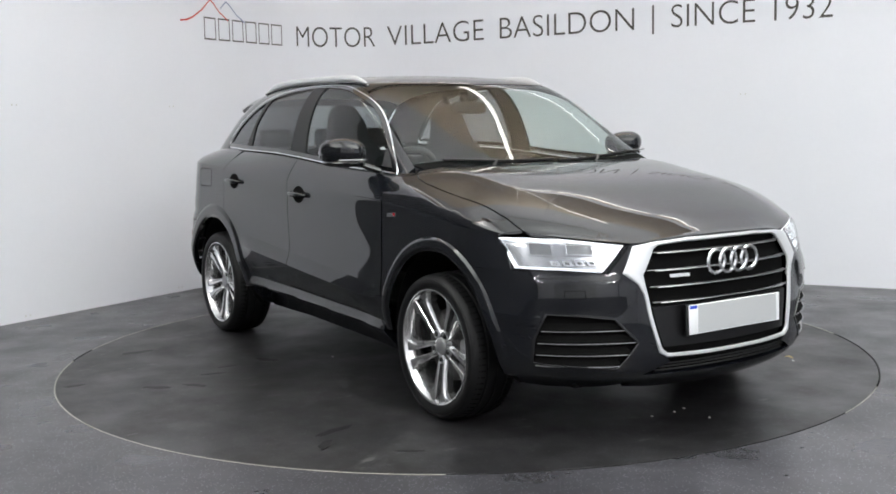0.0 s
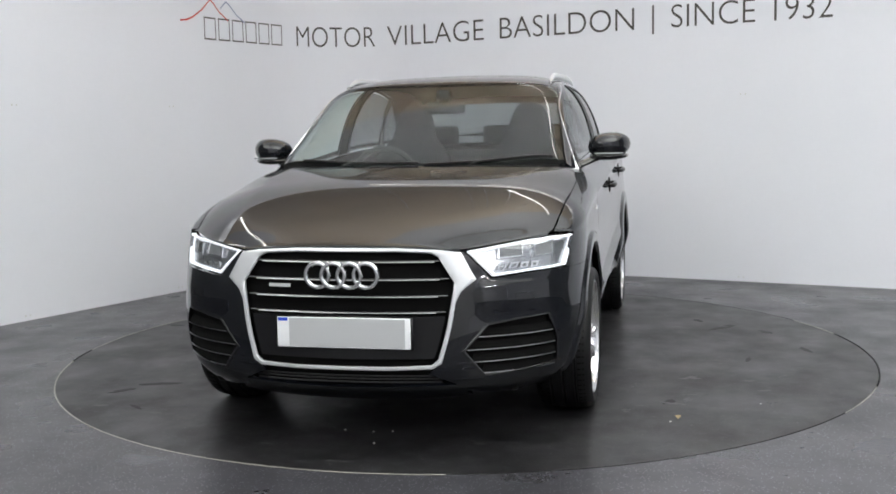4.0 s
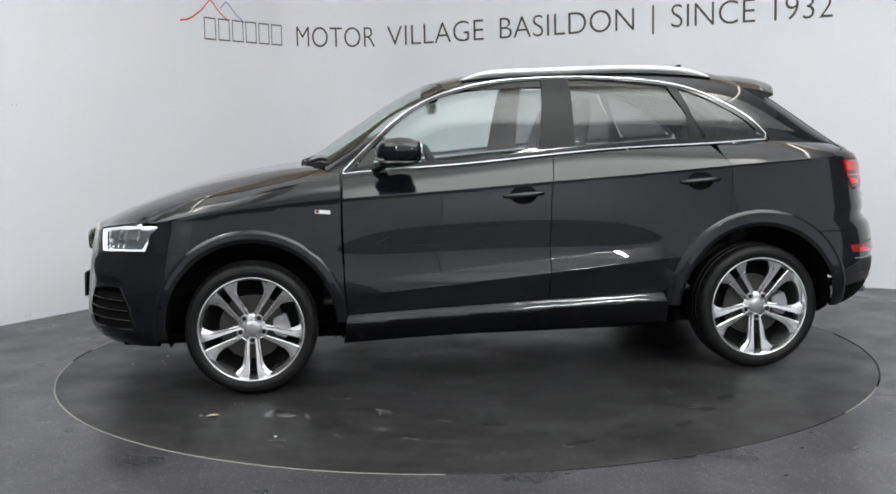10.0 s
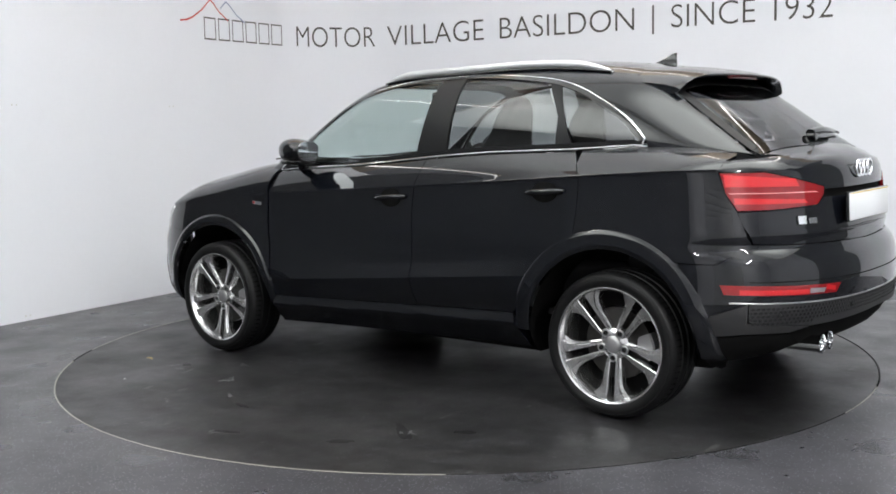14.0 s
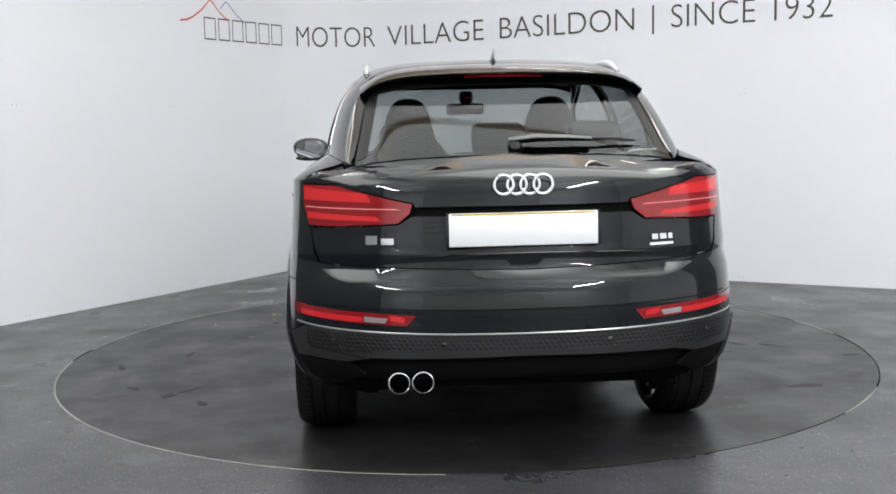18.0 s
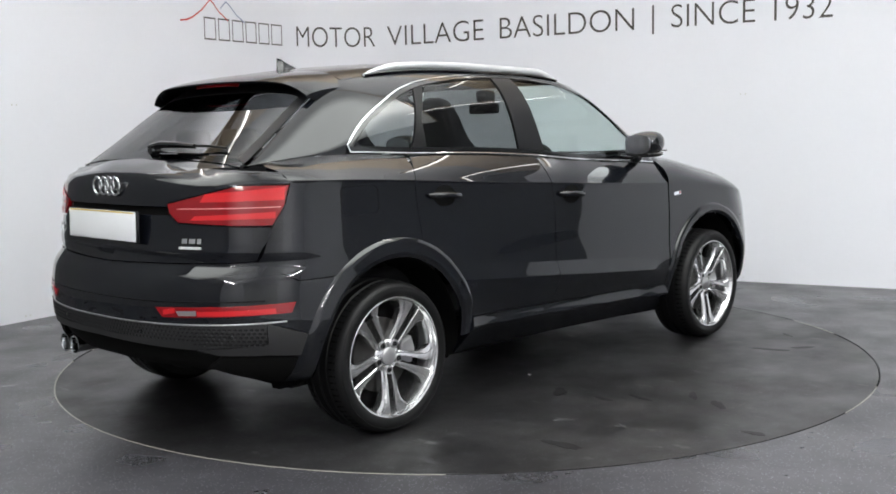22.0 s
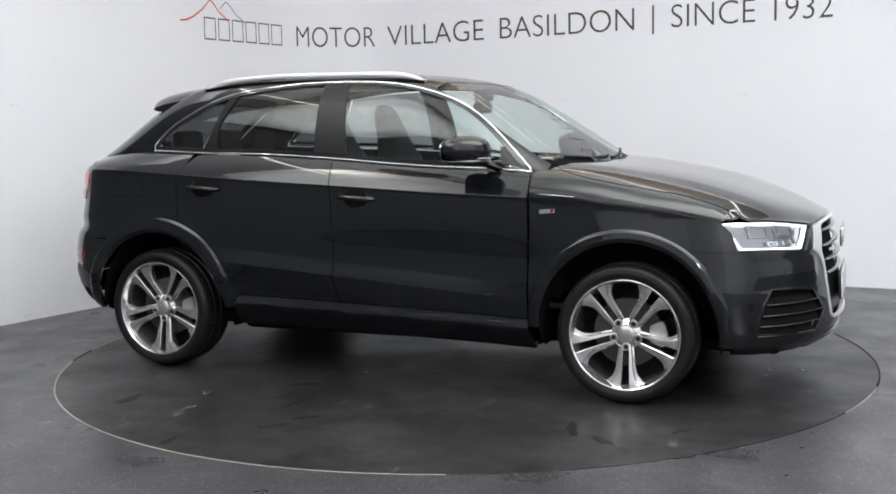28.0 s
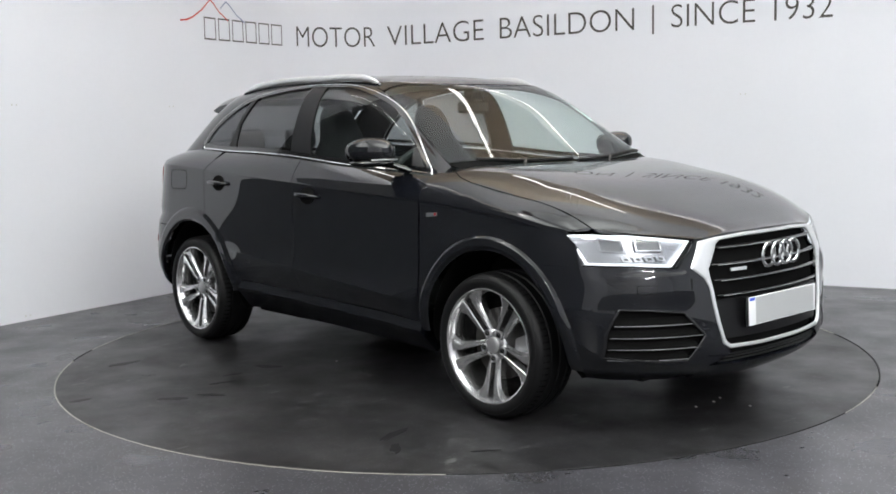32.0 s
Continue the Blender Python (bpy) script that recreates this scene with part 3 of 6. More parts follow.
def hood_map(uv):
    x, y = uv[:, 0], uv[:, 1]
    zs, w = shoulder(x), hood_edge_y(x)
    r = np.clip(np.abs(y) / np.maximum(w, 0.05), 0, 1)
    z = zs + (hood_z(x) - zs) * np.maximum(1 - r ** hood_n(x), 0) ** (1 / HM)
    # the leading edge rolls down to the lamps and the frame
    ay = np.abs(y)
    ze = np.interp(ay, LEAD_Y, LEAD_Z)
    xe = front_map(np.stack([np.interp(ay / .885, _b, _sf), ze], -1))[:, 0]
    d = np.maximum(xe - x, 0)
    near = np.clip((.835 - ay) / .05, 0, 1) * np.exp(-d / .045)
    z = z + (ze - z) * near
    # soft creases that run from the screen's corners to the lamps
    e = ay - (0.575 + 0.07 * (0.65 - x))
    z = z + 0.0045 * np.exp(-(np.sqrt(e * e + 1e-4) - .01) / 0.09) * smooth_step(d / .25)
    return np.stack([x, y, z], -1)


FQ = 0.30


def fender_map(uv):
    """Side below the shoulder line, rolling on to the bonnet's own surface above it."""
    x, v = uv[:, 0], uv[:, 1]
    zs = shoulder(x)
    low = side_map(np.stack([x, np.minimum(v, zs)], -1))
    q = np.clip((v - zs) / FQ, 0, 1)
    w = hood_edge_y(x)
    up = hood_map(np.stack([x, w * (1 - 0.35 * q ** 2)], -1))
    up[:, 2] += np.where(q < .25, 0.007 * (1 - q / .25), 0)
    return np.where((v > zs)[:, None], up, low)


def fender_v(x, y):
    w = float(hood_edge_y(np.array(x)))
    return float(shoulder(x)) + FQ * math.sqrt(max(0, (1 - y / w) / 0.35))


def cabin_y(x):
    """Half width at the belt, drawn in towards the tail as the flanks are."""
    return belt_y(x) * ends(x, belt(x))


def cabin_map(uv):
    """u: along the car; v: round the section, 0 at the belt, 1 over the middle."""
    x, s = uv[:, 0], np.abs(uv[:, 1]) * math.pi / 2
    y = cabin_y(x) * np.maximum(np.cos(s), 1e-9) ** (2 / cabin_n(x))
    zb = belt(x)
    z = zb + (roof_z(x) - roof_k(x) * y ** 2 - zb) * np.sin(s) ** (2 / GM)
    return np.stack([x, y, z], -1)


_sv = np.linspace(0, 1, 1200)


def cv_z(x, z):
    """Section run for a height on the cabin's side."""
    p = cabin_map(np.stack([np.full(1200, x), _sv], -1))
    k = int(np.argmax(p[:, 2]))
    return float(np.interp(z, p[:k + 1, 2], _sv[:k + 1]))


def cv_y(x, y):
    """Section run for a half width on the cabin's top."""
    p = cabin_map(np.stack([np.full(1200, x), _sv], -1))
    return float(np.interp(-abs(y), -p[:, 1], _sv))


def top_map(uv):
    """Cabin top over the plan (x, y): screen, roof, rear window."""
    x, y = uv[:, 0], uv[:, 1]
    zb = belt(x)
    r = np.clip(np.abs(y) / cabin_y(x), 0, 1)
    c2 = r ** cabin_n(x)
    z = zb + (roof_z(x) - roof_k(x) * y ** 2 - zb) * np.maximum(1 - c2, 0) ** (1 / GM)
    return np.stack([x, y, z], -1)


# ---- car: panels cut from the surfaces ----


def inside(poly, p):
    x, y = p[:, 0], p[:, 1]
    res = np.zeros(len(p), bool)
    n = len(poly)
    for i in range(n):
        (x0, y0), (x1, y1) = poly[i], poly[(i + 1) % n]
        if y0 == y1:
            continue
        c = ((y0 > y) != (y1 > y)) & (x < (x1 - x0) * (y - y0) / (y1 - y0) + x0)
        res ^= c
    return res


def edge_distance(poly, p):
    d = np.full(len(p), 9.0)
    n = len(poly)
    for i in range(n):
        a, b = np.array(poly[i]), np.array(poly[(i + 1) % n])
        e = b - a
        t = np.clip(((p - a) @ e) / max(e @ e, 1e-12), 0, 1)
        d = np.minimum(d, np.linalg.norm(p - a - t[:, None] * e, axis=1))
    return d


def densify(poly, h):
    out = []
    for i in range(len(poly)):
        a, b = np.array(poly[i], float), np.array(poly[(i + 1) % len(poly)], float)
        n = max(1, int(math.ceil(np.linalg.norm(b - a) / h)))
        out += [a + (b - a) * k / n for k in range(n)]
    return out


def inset(poly, d):
    p = np.array(poly)
    area = 0.5 * np.sum(p[:, 0] * np.roll(p[:, 1], -1) - np.roll(p[:, 0], -1) * p[:, 1])
    if area < 0:
        p = p[::-1]
    e = np.roll(p, -1, 0) - p
    e /= np.maximum(np.linalg.norm(e, axis=1), 1e-9)[:, None]
    nrm = np.stack([-e[:, 1], e[:, 0]], -1)
    prev = np.roll(nrm, 1, 0)
    m = nrm + prev
    m /= np.maximum(np.linalg.norm(m, axis=1), 1e-6)[:, None]
    k = np.clip(1 / np.maximum((m * nrm).sum(1), 0.35), 1, 2.5)
    return p + m * (d * k)[:, None]


def dedupe(poly):
    out = []
    for p in poly:
        if not out or np.linalg.norm(np.array(p) - np.array(out[-1])) > 1e-5:
            out.append(p)
    if np.linalg.norm(np.array(out[0]) - np.array(out[-1])) < 1e-5:
        out.pop()
    return out


def normals_of(fmap, uv, eps):
    du = fmap(uv + [eps, 0]) - fmap(uv - [eps, 0])
    dv = fmap(uv + [0, eps]) - fmap(uv - [0, eps])
    n = np.cross(du, dv)
    return n / np.maximum(np.linalg.norm(n, axis=1), 1e-12)[:, None]


from mathutils.geometry import delaunay_2d_cdt


def panel(name, poly, fmap, mat, parent, h=0.03, vscale=1.0, gap=0.0022, flange=0.014, lift=0.0, side=1, facing=None, label="", lines=()):
    """A sheet cut from a surface along an outline in the surface's own run and height, its rim turned inwards. side -1 mirrors it to the car's right; facing: a point the outside faces away from."""
    poly = [np.array((p[0], p[1] * vscale)) for p in poly]
    poly = inset(dedupe(densify(dedupe(poly), h)), gap)
    lo, hi = poly.min(0), poly.max(0)
    gx, gy = np.arange(lo[0] + h * .5, hi[0], h), np.arange(lo[1] + h * .5, hi[1], h)
    grid = np.stack(np.meshgrid(gx, gy), -1).reshape(-1, 2)
    if len(grid):
        grid = grid[inside(poly, grid)]
    if len(grid):
        grid = grid[edge_distance(poly, grid) > h * .45]
    for line in lines:
        xs = np.arange(lo[0], hi[0], h * .7)
        zz = line(xs)
        keep = np.abs(grid[:, 1] - line(grid[:, 0]) * vscale) > h * .45
        grid = grid[keep]
        two = np.concatenate([np.stack([xs, (zz - .003) * vscale], -1), np.stack([xs, (zz + .003) * vscale], -1)])
        two = two[inside(poly, two)]
        if len(two):
            two = two[edge_distance(poly, two) > .004]
        grid = np.concatenate([grid, two])
    nb = len(poly)
    allp = [Vector(p) for p in poly] + [Vector(p) for p in grid]
    vs, _, fs, _, _, _ = delaunay_2d_cdt(allp, [], [list(range(nb))], 1, 1e-6)
    uv = np.array([(v.x, v.y / vscale) for v in vs])
    P = fmap(uv)
    N = normals_of(fmap, uv, 4e-4)
    ref = np.array(facing if facing is not None else (-1.2, 0.0, 0.7))
    if np.sum((P - ref) * N) < 0:
        N = -N
    P = P + N * lift
    tris = []
    for f in fs:
        a, b, c = (P[i] for i in f)
        if np.dot(np.cross(b - a, c - a), N[f[0]] + N[f[1]] + N[f[2]]) < 0:
            f = f[::-1]
        tris.append(tuple(f))
    edges = {}
    for f in tris:
        for i in range(3):
            edges[(f[i], f[(i + 1) % 3])] = 1
    rim = [e for e in edges if (e[1], e[0]) not in edges]
    verts, faces = [tuple(p) for p in P], list(tris)
    loopn = [tuple(N[i]) for f in tris for i in f]
    if flange:
        idx = {}
        for a, b in rim:
            for i in (a, b):
                if i not in idx:
                    idx[i] = len(verts)
                    verts.append(tuple(P[i] - N[i] * flange))
        for a, b in rim:
            faces.append((b, a, idx[a], idx[b]))
            e = P[b] - P[a]
            w = np.cross(e, (N[a] + N[b]) / 2)
            w = w / max(np.linalg.norm(w), 1e-9)
            loopn += [tuple(w)] * 4
    if side < 0:
        verts = [(x, -y, z) for x, y, z in verts]
        faces = [f[::-1] for f in faces]
        fixed, k = [], 0
        for f in faces:
            fixed += [(n[0], -n[1], n[2]) for n in loopn[k:k + len(f)][::-1]]
            k += len(f)
        loopn = fixed
    me = bpy.data.meshes.new(name)
    me.from_pydata(verts, [], faces)
    me.materials.append(mat)
    me.shade_smooth()
    me.normals_split_custom_set(loopn)
    ob = new(name, me)
    ob.parent = parent
    return tagged(ob, label)


def ring_pts(cx, cz, r, a0, a1, n):
    return [(cx + r * math.cos(radians(a)), cz + r * math.sin(radians(a))) for a in np.linspace(a0, a1, n)]


car = new("car")
tagged(car, "black five-door compact SUV with silver grille frame on a turntable", "car")
SHIFT = Matrix.Translation((-AXIS[0], -AXIS[1], 0))


def group(name, label=""):
    """A part of the car that holds smaller parts."""
    ob = new(name)
    ob.parent = car
    ob.matrix_basis = SHIFT
    return tagged(ob, label)


body = group("body", "gloss black metallic bodywork")
glazing = group("glazing", "clear front and dark tinted rear glass")
nose = group("front_end", "silver-framed black grille with side vents")

AZ, AR = 0.338, 0.468
# chrome line round the side windows, lower edge = belt, upper edge below
dlo_top = spline([-.46, -.60, -.75, -.90, -1.05, -1.2, -1.49, -1.78, -2.07, -2.36, -2.50, -2.65, -2.72], [1.075, 1.207, 1.337, 1.428, 1.482, 1.516, 1.541, 1.543, 1.521, 1.457, 1.388, 1.288, 1.215])


def screen_low(y):
    return -0.27 - 0.11 * (abs(y) / .72) ** 2.2


def screen_top(y):
    return -0.95 - 0.06 * (abs(y) / .6) ** 2


def screen_edge_y(x):
    return 0.735 - (-0.42 - x) * 0.175


def roof_edge_y(x):
    return 0.565


HOOD_LINE = [(.50, .785), (.42, .795), (.33, .803), (.25, .806), (.1, .812), (-.05, .816), (-.18, .814), (-.26, .800), (-.325, .768), (-.37, .718)]


def sill_map(uv):
    """A ledge that stands out under the doors and turns in below."""
    x, z = uv[:, 0], uv[:, 1]
    zt = .375 + (-.468 - x) * .0295
    d = zt - z
    y = width(x, zt) * ends(x, zt) + .013 * smooth_step(d / .045) - .9 * np.maximum(d - .050, 0)
    return np.stack([x, y, z], -1)


def side_panels(s):
    # front wing
    arc = [(x, z) for x, z in ring_pts(0, AZ, AR, 172, 54, 26)]
    wing = [(-.462, .335)] + arc + [(.30, .712), (.50, .714), (.470, .80), (.425, .847)]
    wing += [(x, fender_v(x, y)) for x, y in HOOD_LINE]
    wing += [(-.41, fender_v(-.41, .725)), (-.452, fender_v(-.452, .77)), (-.456, float(shoulder(-.456))), (-.452, .80), (-.46, .5)]
    panel("front_wing", wing, fender_map, PAINT, body, side=s, lines=[shoulder])
    # doors
    door = [(-.468, .375), (-1.497, .405), (-1.503, .70), (-1.512, .93), (-1.54, float(belt(-1.54)))] + [(x, float(belt(x))) for x in np.linspace(-1.4, -.47, 9)] + [(-.462, .95), (-.460, .8), (-.464, .55)]
    panel("front_door", door, side_map, PAINT, body, side=s, h=0.018, lines=[shoulder, door_crease, door_fold])
    arc = ring_pts(-WB, AZ, AR, 18, 66, 14)
    rdoor = [(-1.497, .405), (-2.10, .425)] + arc + [(-2.446, .80), (-2.462, .95), (-2.466, 1.06), (-2.43, 1.12), (-2.385, float(belt(-2.385)))] + [(x, float(belt(x))) for x in np.linspace(-2.2, -1.6, 6)] + [(-1.54, float(belt(-1.54))), (-1.512, .93), (-1.503, .70)]
    panel("rear_door", rdoor, side_map, PAINT, body, side=s, h=0.018, lines=[shoulder, door_crease, door_fold])
    # rear quarter
    arc = ring_pts(-WB, AZ, AR, 67, 128, 18)
    quarter = arc + [(-2.94, .715), (-3.10, .712), (-3.215, .778), (-3.185, .86), (-3.160, .925), (-3.115, 1.00), (-3.088, 1.083), (-3.10, 1.13), (-3.115, 1.15)]
    quarter += [(x, float(belt(x))) for x in np.linspace(-3.1, -2.42, 10)] + [(-2.43, 1.12), (-2.466, 1.06), (-2.462, .95), (-2.446, .80)]
    panel("rear_quarter", quarter, side_map, PAINT, body, side=s, h=0.02, gap=0.0004, lines=[shoulder])
    # sill
    sill = [(-.45, .215), (-2.15, .25), (-2.13, .345), (-2.10, .425), (-1.497, .405), (-.468, .375), (-.462, .33)]
    panel("sill", sill, sill_map, PAINT, body, side=s, flange=0.05, h=0.012)
    # wheel arch lips
    for cx, a0, a1, r1 in ((0, -8, 180, .482), (-WB - .005, 2, 184, .506)):
        def lip(uv, cx=cx, r1=r1):
            a, r = np.radians(uv[:, 0]), uv[:, 1]
            x, z = cx + r * np.cos(a), AZ + r * np.sin(a)
            p = side_map(np.stack([x, z], -1))
            t = (r - 0.415) / (r1 - 0.415)
            p[:, 1] += 0.012 - 0.02 * np.clip((t - 0.72) / 0.28, 0, 1) ** 2 - 0.012 * np.clip((0.22 - t) / 0.22, 0, 1) ** 2
            return p
        outline = [(a, .415) for a in np.linspace(a0, a1, 40)] + [(a, r1) for a in np.linspace(a1, a0, 40)]

        def lip_scaled(uv, lip=lip):
            return lip(np.stack([uv[:, 0] * 100, uv[:, 1]], -1))
        panel("wheel_arch_trim", [(a / 100, r) for a, r in outline], lip_scaled, PAINT, body, h=0.016, gap=0, flange=0.03, side=s, label="raised body-coloured wheel arch lip")
    # window frame and pillars: from the chrome line up to screen and roof
    top = [(x, cv_z(x, float(dlo_top(x)))) for x in np.concatenate([np.linspace(-.47, -1.3, 22), np.linspace(-1.4, -2.715, 26)])]
    outer = [(-.455, 0.01), (-.40, 0.03), (-.385, cv_y(-.385, .742))]
    outer += [(x, cv_y(x, screen_edge_y(x))) for x in np.linspace(-.43, -1.13, 15)]
    outer += [(x, cv_y(x, roof_edge_y(x) + 0.035 * min(1, max(0, 1 - (-1.13 - x) / .15)))) for x in np.linspace(-1.16, -2.56, 26)]
    outer += [(x, cv_y(x, .545 + (-2.62 - x) * 0.145)) for x in np.linspace(-2.62, -3.165, 11)]
    outer += [(-3.165, 0.01), (-3.0, 0.0), (-2.73, 0.0)]
    frame_poly = outer + top[::-1]
    panel("window_frame", frame_poly, cabin_map, PAINT, body, gap=0.0004, vscale=0.75, side=s, h=0.025, facing=(-1.5, 0, 1.0))


for s in (1, -1):
    side_panels(s)

# bonnet
edge = HOOD_LINE
front_edge = []
for y in np.linspace(.775, -.775, 61):
    u = fu(y)
    zz = float(np.interp(abs(y), LEAD_Y, LEAD_Z))
    p = front_map(np.array([[u, zz]]))[0]
    front_edge.append((p[0] - 0.005, p[1]))
back = [(-.262 - .080 * (abs(y) / .725) ** 2.4, y) for y in np.linspace(-.70, .70, 25)]
panel("bonnet", [(x, y) for x, y in edge[::-1]] + front_edge + [(x, -y) for x, y in edge] + back, hood_map, PAINT, body, h=0.022, facing=(0, 0, 0.5))
# windscreen, roof
ys = np.linspace(-1, 1, 25)
screen = [(screen_low(y * .72), y * .72) for y in ys] + [(x, screen_edge_y(x)) for x in np.linspace(-.42, -1.01, 14)] + [(screen_top(y * .628), y * .628) for y in ys[::-1]] + [(x, -screen_edge_y(x)) for x in np.linspace(-1.01, -.42, 14)]
panel("windscreen", screen, top_map, GLASS, glazing, gap=0.006, h=0.04, facing=(-1, 0, .8), flange=0.004, label="large raked clear windscreen")
roof = [(screen_top(y * .628) - 0.004, y * .628) for y in ys] + [(-1.07, screen_edge_y(-1.07)), (-1.13, screen_edge_y(-1.13)), (-1.22, .572), (-1.3, .565), (-2.56, .565)] + [(-2.585 - .03 * (1 - (y) ** 2), y * .56) for y in ys[::-1]] + [(-2.56, -.565), (-1.3, -.565), (-1.22, -.572), (-1.13, -screen_edge_y(-1.13)), (-1.07, -screen_edge_y(-1.07))]
panel("roof", roof, top_map, PAINT, body, h=0.04, facing=(-1.8, 0, 1.0))


def windows(s):
    zt = dlo_top
    c = 0.022

    def low(x):
        return float(belt(x)) + c

    def pts(a, b, n, f):
        return [(x, cv_z(x, f(x))) for x in np.linspace(a, b, n)]
    up = lambda x: float(zt(x)) - c
    front = pts(-.535, -1.452, 14, low) + [(-1.49, cv_z(-1.49, 1.33)), (-1.522, cv_z(-1.522, up(-1.522)))] + pts(-1.46, -.56, 20, up)
    panel("front_side_window", front, cabin_map, GLASS, glazing, vscale=0.75, side=s, gap=0.0, flange=0.003, facing=(-1.5, 0, 1.0), lift=-0.006, label="clear front door glass")
    rear = pts(-1.655, -2.275, 10, low) + [(-2.268, cv_z(-2.268, 1.33)), (-2.165, cv_z(-2.165, up(-2.165)))] + pts(-2.1, -1.665, 8, up)
    panel("rear_side_window", rear, cabin_map, PRIVACY, glazing, vscale=0.75, side=s, gap=0.0, flange=0.003, facing=(-1.5, 0, 1.0), lift=-0.006, label="dark tinted rear door glass")
    q = pts(-2.385, -2.655, 5, low) + pts(-2.66, -2.235, 12, up)
    panel("quarter_window", q, cabin_map, PRIVACY, glazing, vscale=0.75, side=s, gap=0.0, flange=0.003, facing=(-1.5, 0, 1.0), lift=-0.006, label="dark tinted triangular quarter glass")
    pil = pts(-1.452, -1.655, 5, lambda x: float(belt(x)) + .003) + [(-1.665, cv_z(-1.665, up(-1.665) + c))] + pts(-1.6, -1.522, 3, lambda x: up(x) + c) + [(-1.49, cv_z(-1.49, 1.33))]
    panel("door_pillar", pil, cabin_map, PILLAR, body, vscale=0.75, side=s, gap=0.001, facing=(-1.5, 0, 1.0), label="satin black pillar between the doors")
    pil = pts(-2.275, -2.385, 4, lambda x: float(belt(x)) + .003) + [(-2.235, cv_z(-2.235, up(-2.235) + c)), (-2.165, cv_z(-2.165, up(-2.165) + c)), (-2.268, cv_z(-2.268, 1.33))]
    panel("rear_pillar", pil, cabin_map, PILLAR, body, vscale=0.75, side=s, gap=0.001, facing=(-1.5, 0, 1.0), label="satin black rear door pillar")
    # black window rubber bands inside the chrome
    loop = pts(-.47, -2.70, 60, lambda x: float(belt(x)) + .006) + pts(-2.71, -.475, 60, lambda x: float(zt(x)))
    P = cabin_map(np.array(loop))
    for nm, mat, a, b, lift in (("chrome_strip", CHROME, -0.001, 0.0065, 0.003), ("window_seal", TRIM, 0.008, 0.030, 0.001)):
        N = normals_of(cabin_map, np.array(loop), 4e-4)
        bm = bmesh.new()
        rings = []
        mid = P.mean(0)
        n = len(P)
        for i in range(n):
            t = P[(i + 1) % n] - P[i - 1]
            t = t / np.linalg.norm(t)
            nn = N[i] if N[i][1] > 0 else -N[i]
            w = np.cross(nn, t)
            if np.dot(w, mid - P[i]) < 0:
                w = -w
            prof = [(a, -0.004), (a, lift * .5), (a + (b - a) * .25, lift), (a + (b - a) * .75, lift), (b, lift * .5), (b, -0.004)]
            rings.append([bm.verts.new((q[0], s * q[1], q[2])) for q in [P[i] + w * d + nn * e for d, e in prof]])
        for i in range(n):
            r0, r1 = rings[i], rings[(i + 1) % n]
            for k in range(5):
                bm.faces.new((r0[k], r0[k + 1], r1[k + 1], r1[k]))
        part(nm, bm, mat, glazing, "thin chrome strip round the side windows" if mat is CHROME else "")


for s in (1, -1):
    windows(s)

# rear window and tailgate
glass_top, glass_low = -2.70, -3.185
rw = [(glass_top, y * .553) for y in ys] + [(x, .541 + (-2.62 - x) * .145) for x in np.linspace(-2.76, -3.14, 10)] + [(glass_low - .03 * (1 - y * y), y * .612) for y in ys[::-1]] + [(x, -(.541 + (-2.62 - x) * .145)) for x in np.linspace(-3.14, -2.76, 10)]
panel("rear_window", rw, top_map, PRIVACY, glazing, gap=0.003, h=0.04, facing=(-1.5, 0, .6), flange=0.004, label="dark tinted rear window")


# black printed border on the rear window
top_band = [(-2.705, y * .535) for y in ys] + [(-2.79 - .012 * (1 - y * y), y * .555) for y in ys[::-1]]
panel("glass_border", top_band, top_map, PILLAR, glazing, gap=0, h=.04, flange=.001, lift=.0012, facing=(-1.5, 0, .6), label="black printed glass border")
for s in (1, -1):
    xs = np.linspace(-2.72, -3.15, 14)
    side_band = [(x, .536 + (-2.62 - x) * .145) for x in xs] + [(x, .536 + (-2.62 - x) * .145 - .045) for x in xs[::-1]]
    panel("glass_border", side_band, top_map, PILLAR, glazing, gap=0, h=.03, flange=.001, lift=.0016, side=s, facing=(-1.5, 0, .6), label="black printed glass border")


def rear_ledge():
    n = np.linspace(-1, 1, 31)
    inner = [(glass_low - .03 * (1 - y * y) + .006, y * .618) for y in n]
    outer = [tuple(p[:2]) for p in rear_map(np.array([[ru(y * .66), 1.150] for y in n[::-1]]))]
    panel("tailgate_ledge", inner + outer, top_map, PAINT, body, gap=0, h=.025, flange=.004, lift=-.004, facing=(-1.5, 0, .6))


# nose: bumper skin, frame, lamps
def mirror_poly(half):
    """A closed outline from its left half, run from the top middle to the bottom middle."""
    return half + [(-a, b) for a, b in half[::-1]]


def front_panel(name, poly, mat, **kw):
    return panel(name, poly, front_map, mat, body, facing=(-0.2, 0, 0.55), **kw)


lamp_l = [(fu(.462), .807), (fu(.53), .816), (fu(.61), .827), (fu(.70), .839), (fux(.428, .845), .846), (fux(.475, .79), .785), (fux(.52, .722), .718), (fu(.70), .712), (fu(.565), .700)]
grille_out = [(0, .857), (fu(.40), .850), (fu(.455), .812), (fu(.535), .70), (fu(.49), .62), (fu(.40), .375), (fu(.36), .352), (0, .347)]
grille_in = [(0, .822), (fu(.345), .817), (fu(.375), .80), (fu(.425), .690), (fu(.375), .40), (fu(.35), .385), (0, .38)]
vent_l = [(fu(.545), .525), (fu(.67), .542), (fux(.63, .548), .548), (fux(.585, .44), .44), (fux(.562, .345), .338), (fu(.555), .318), (fu(.462), .42)]
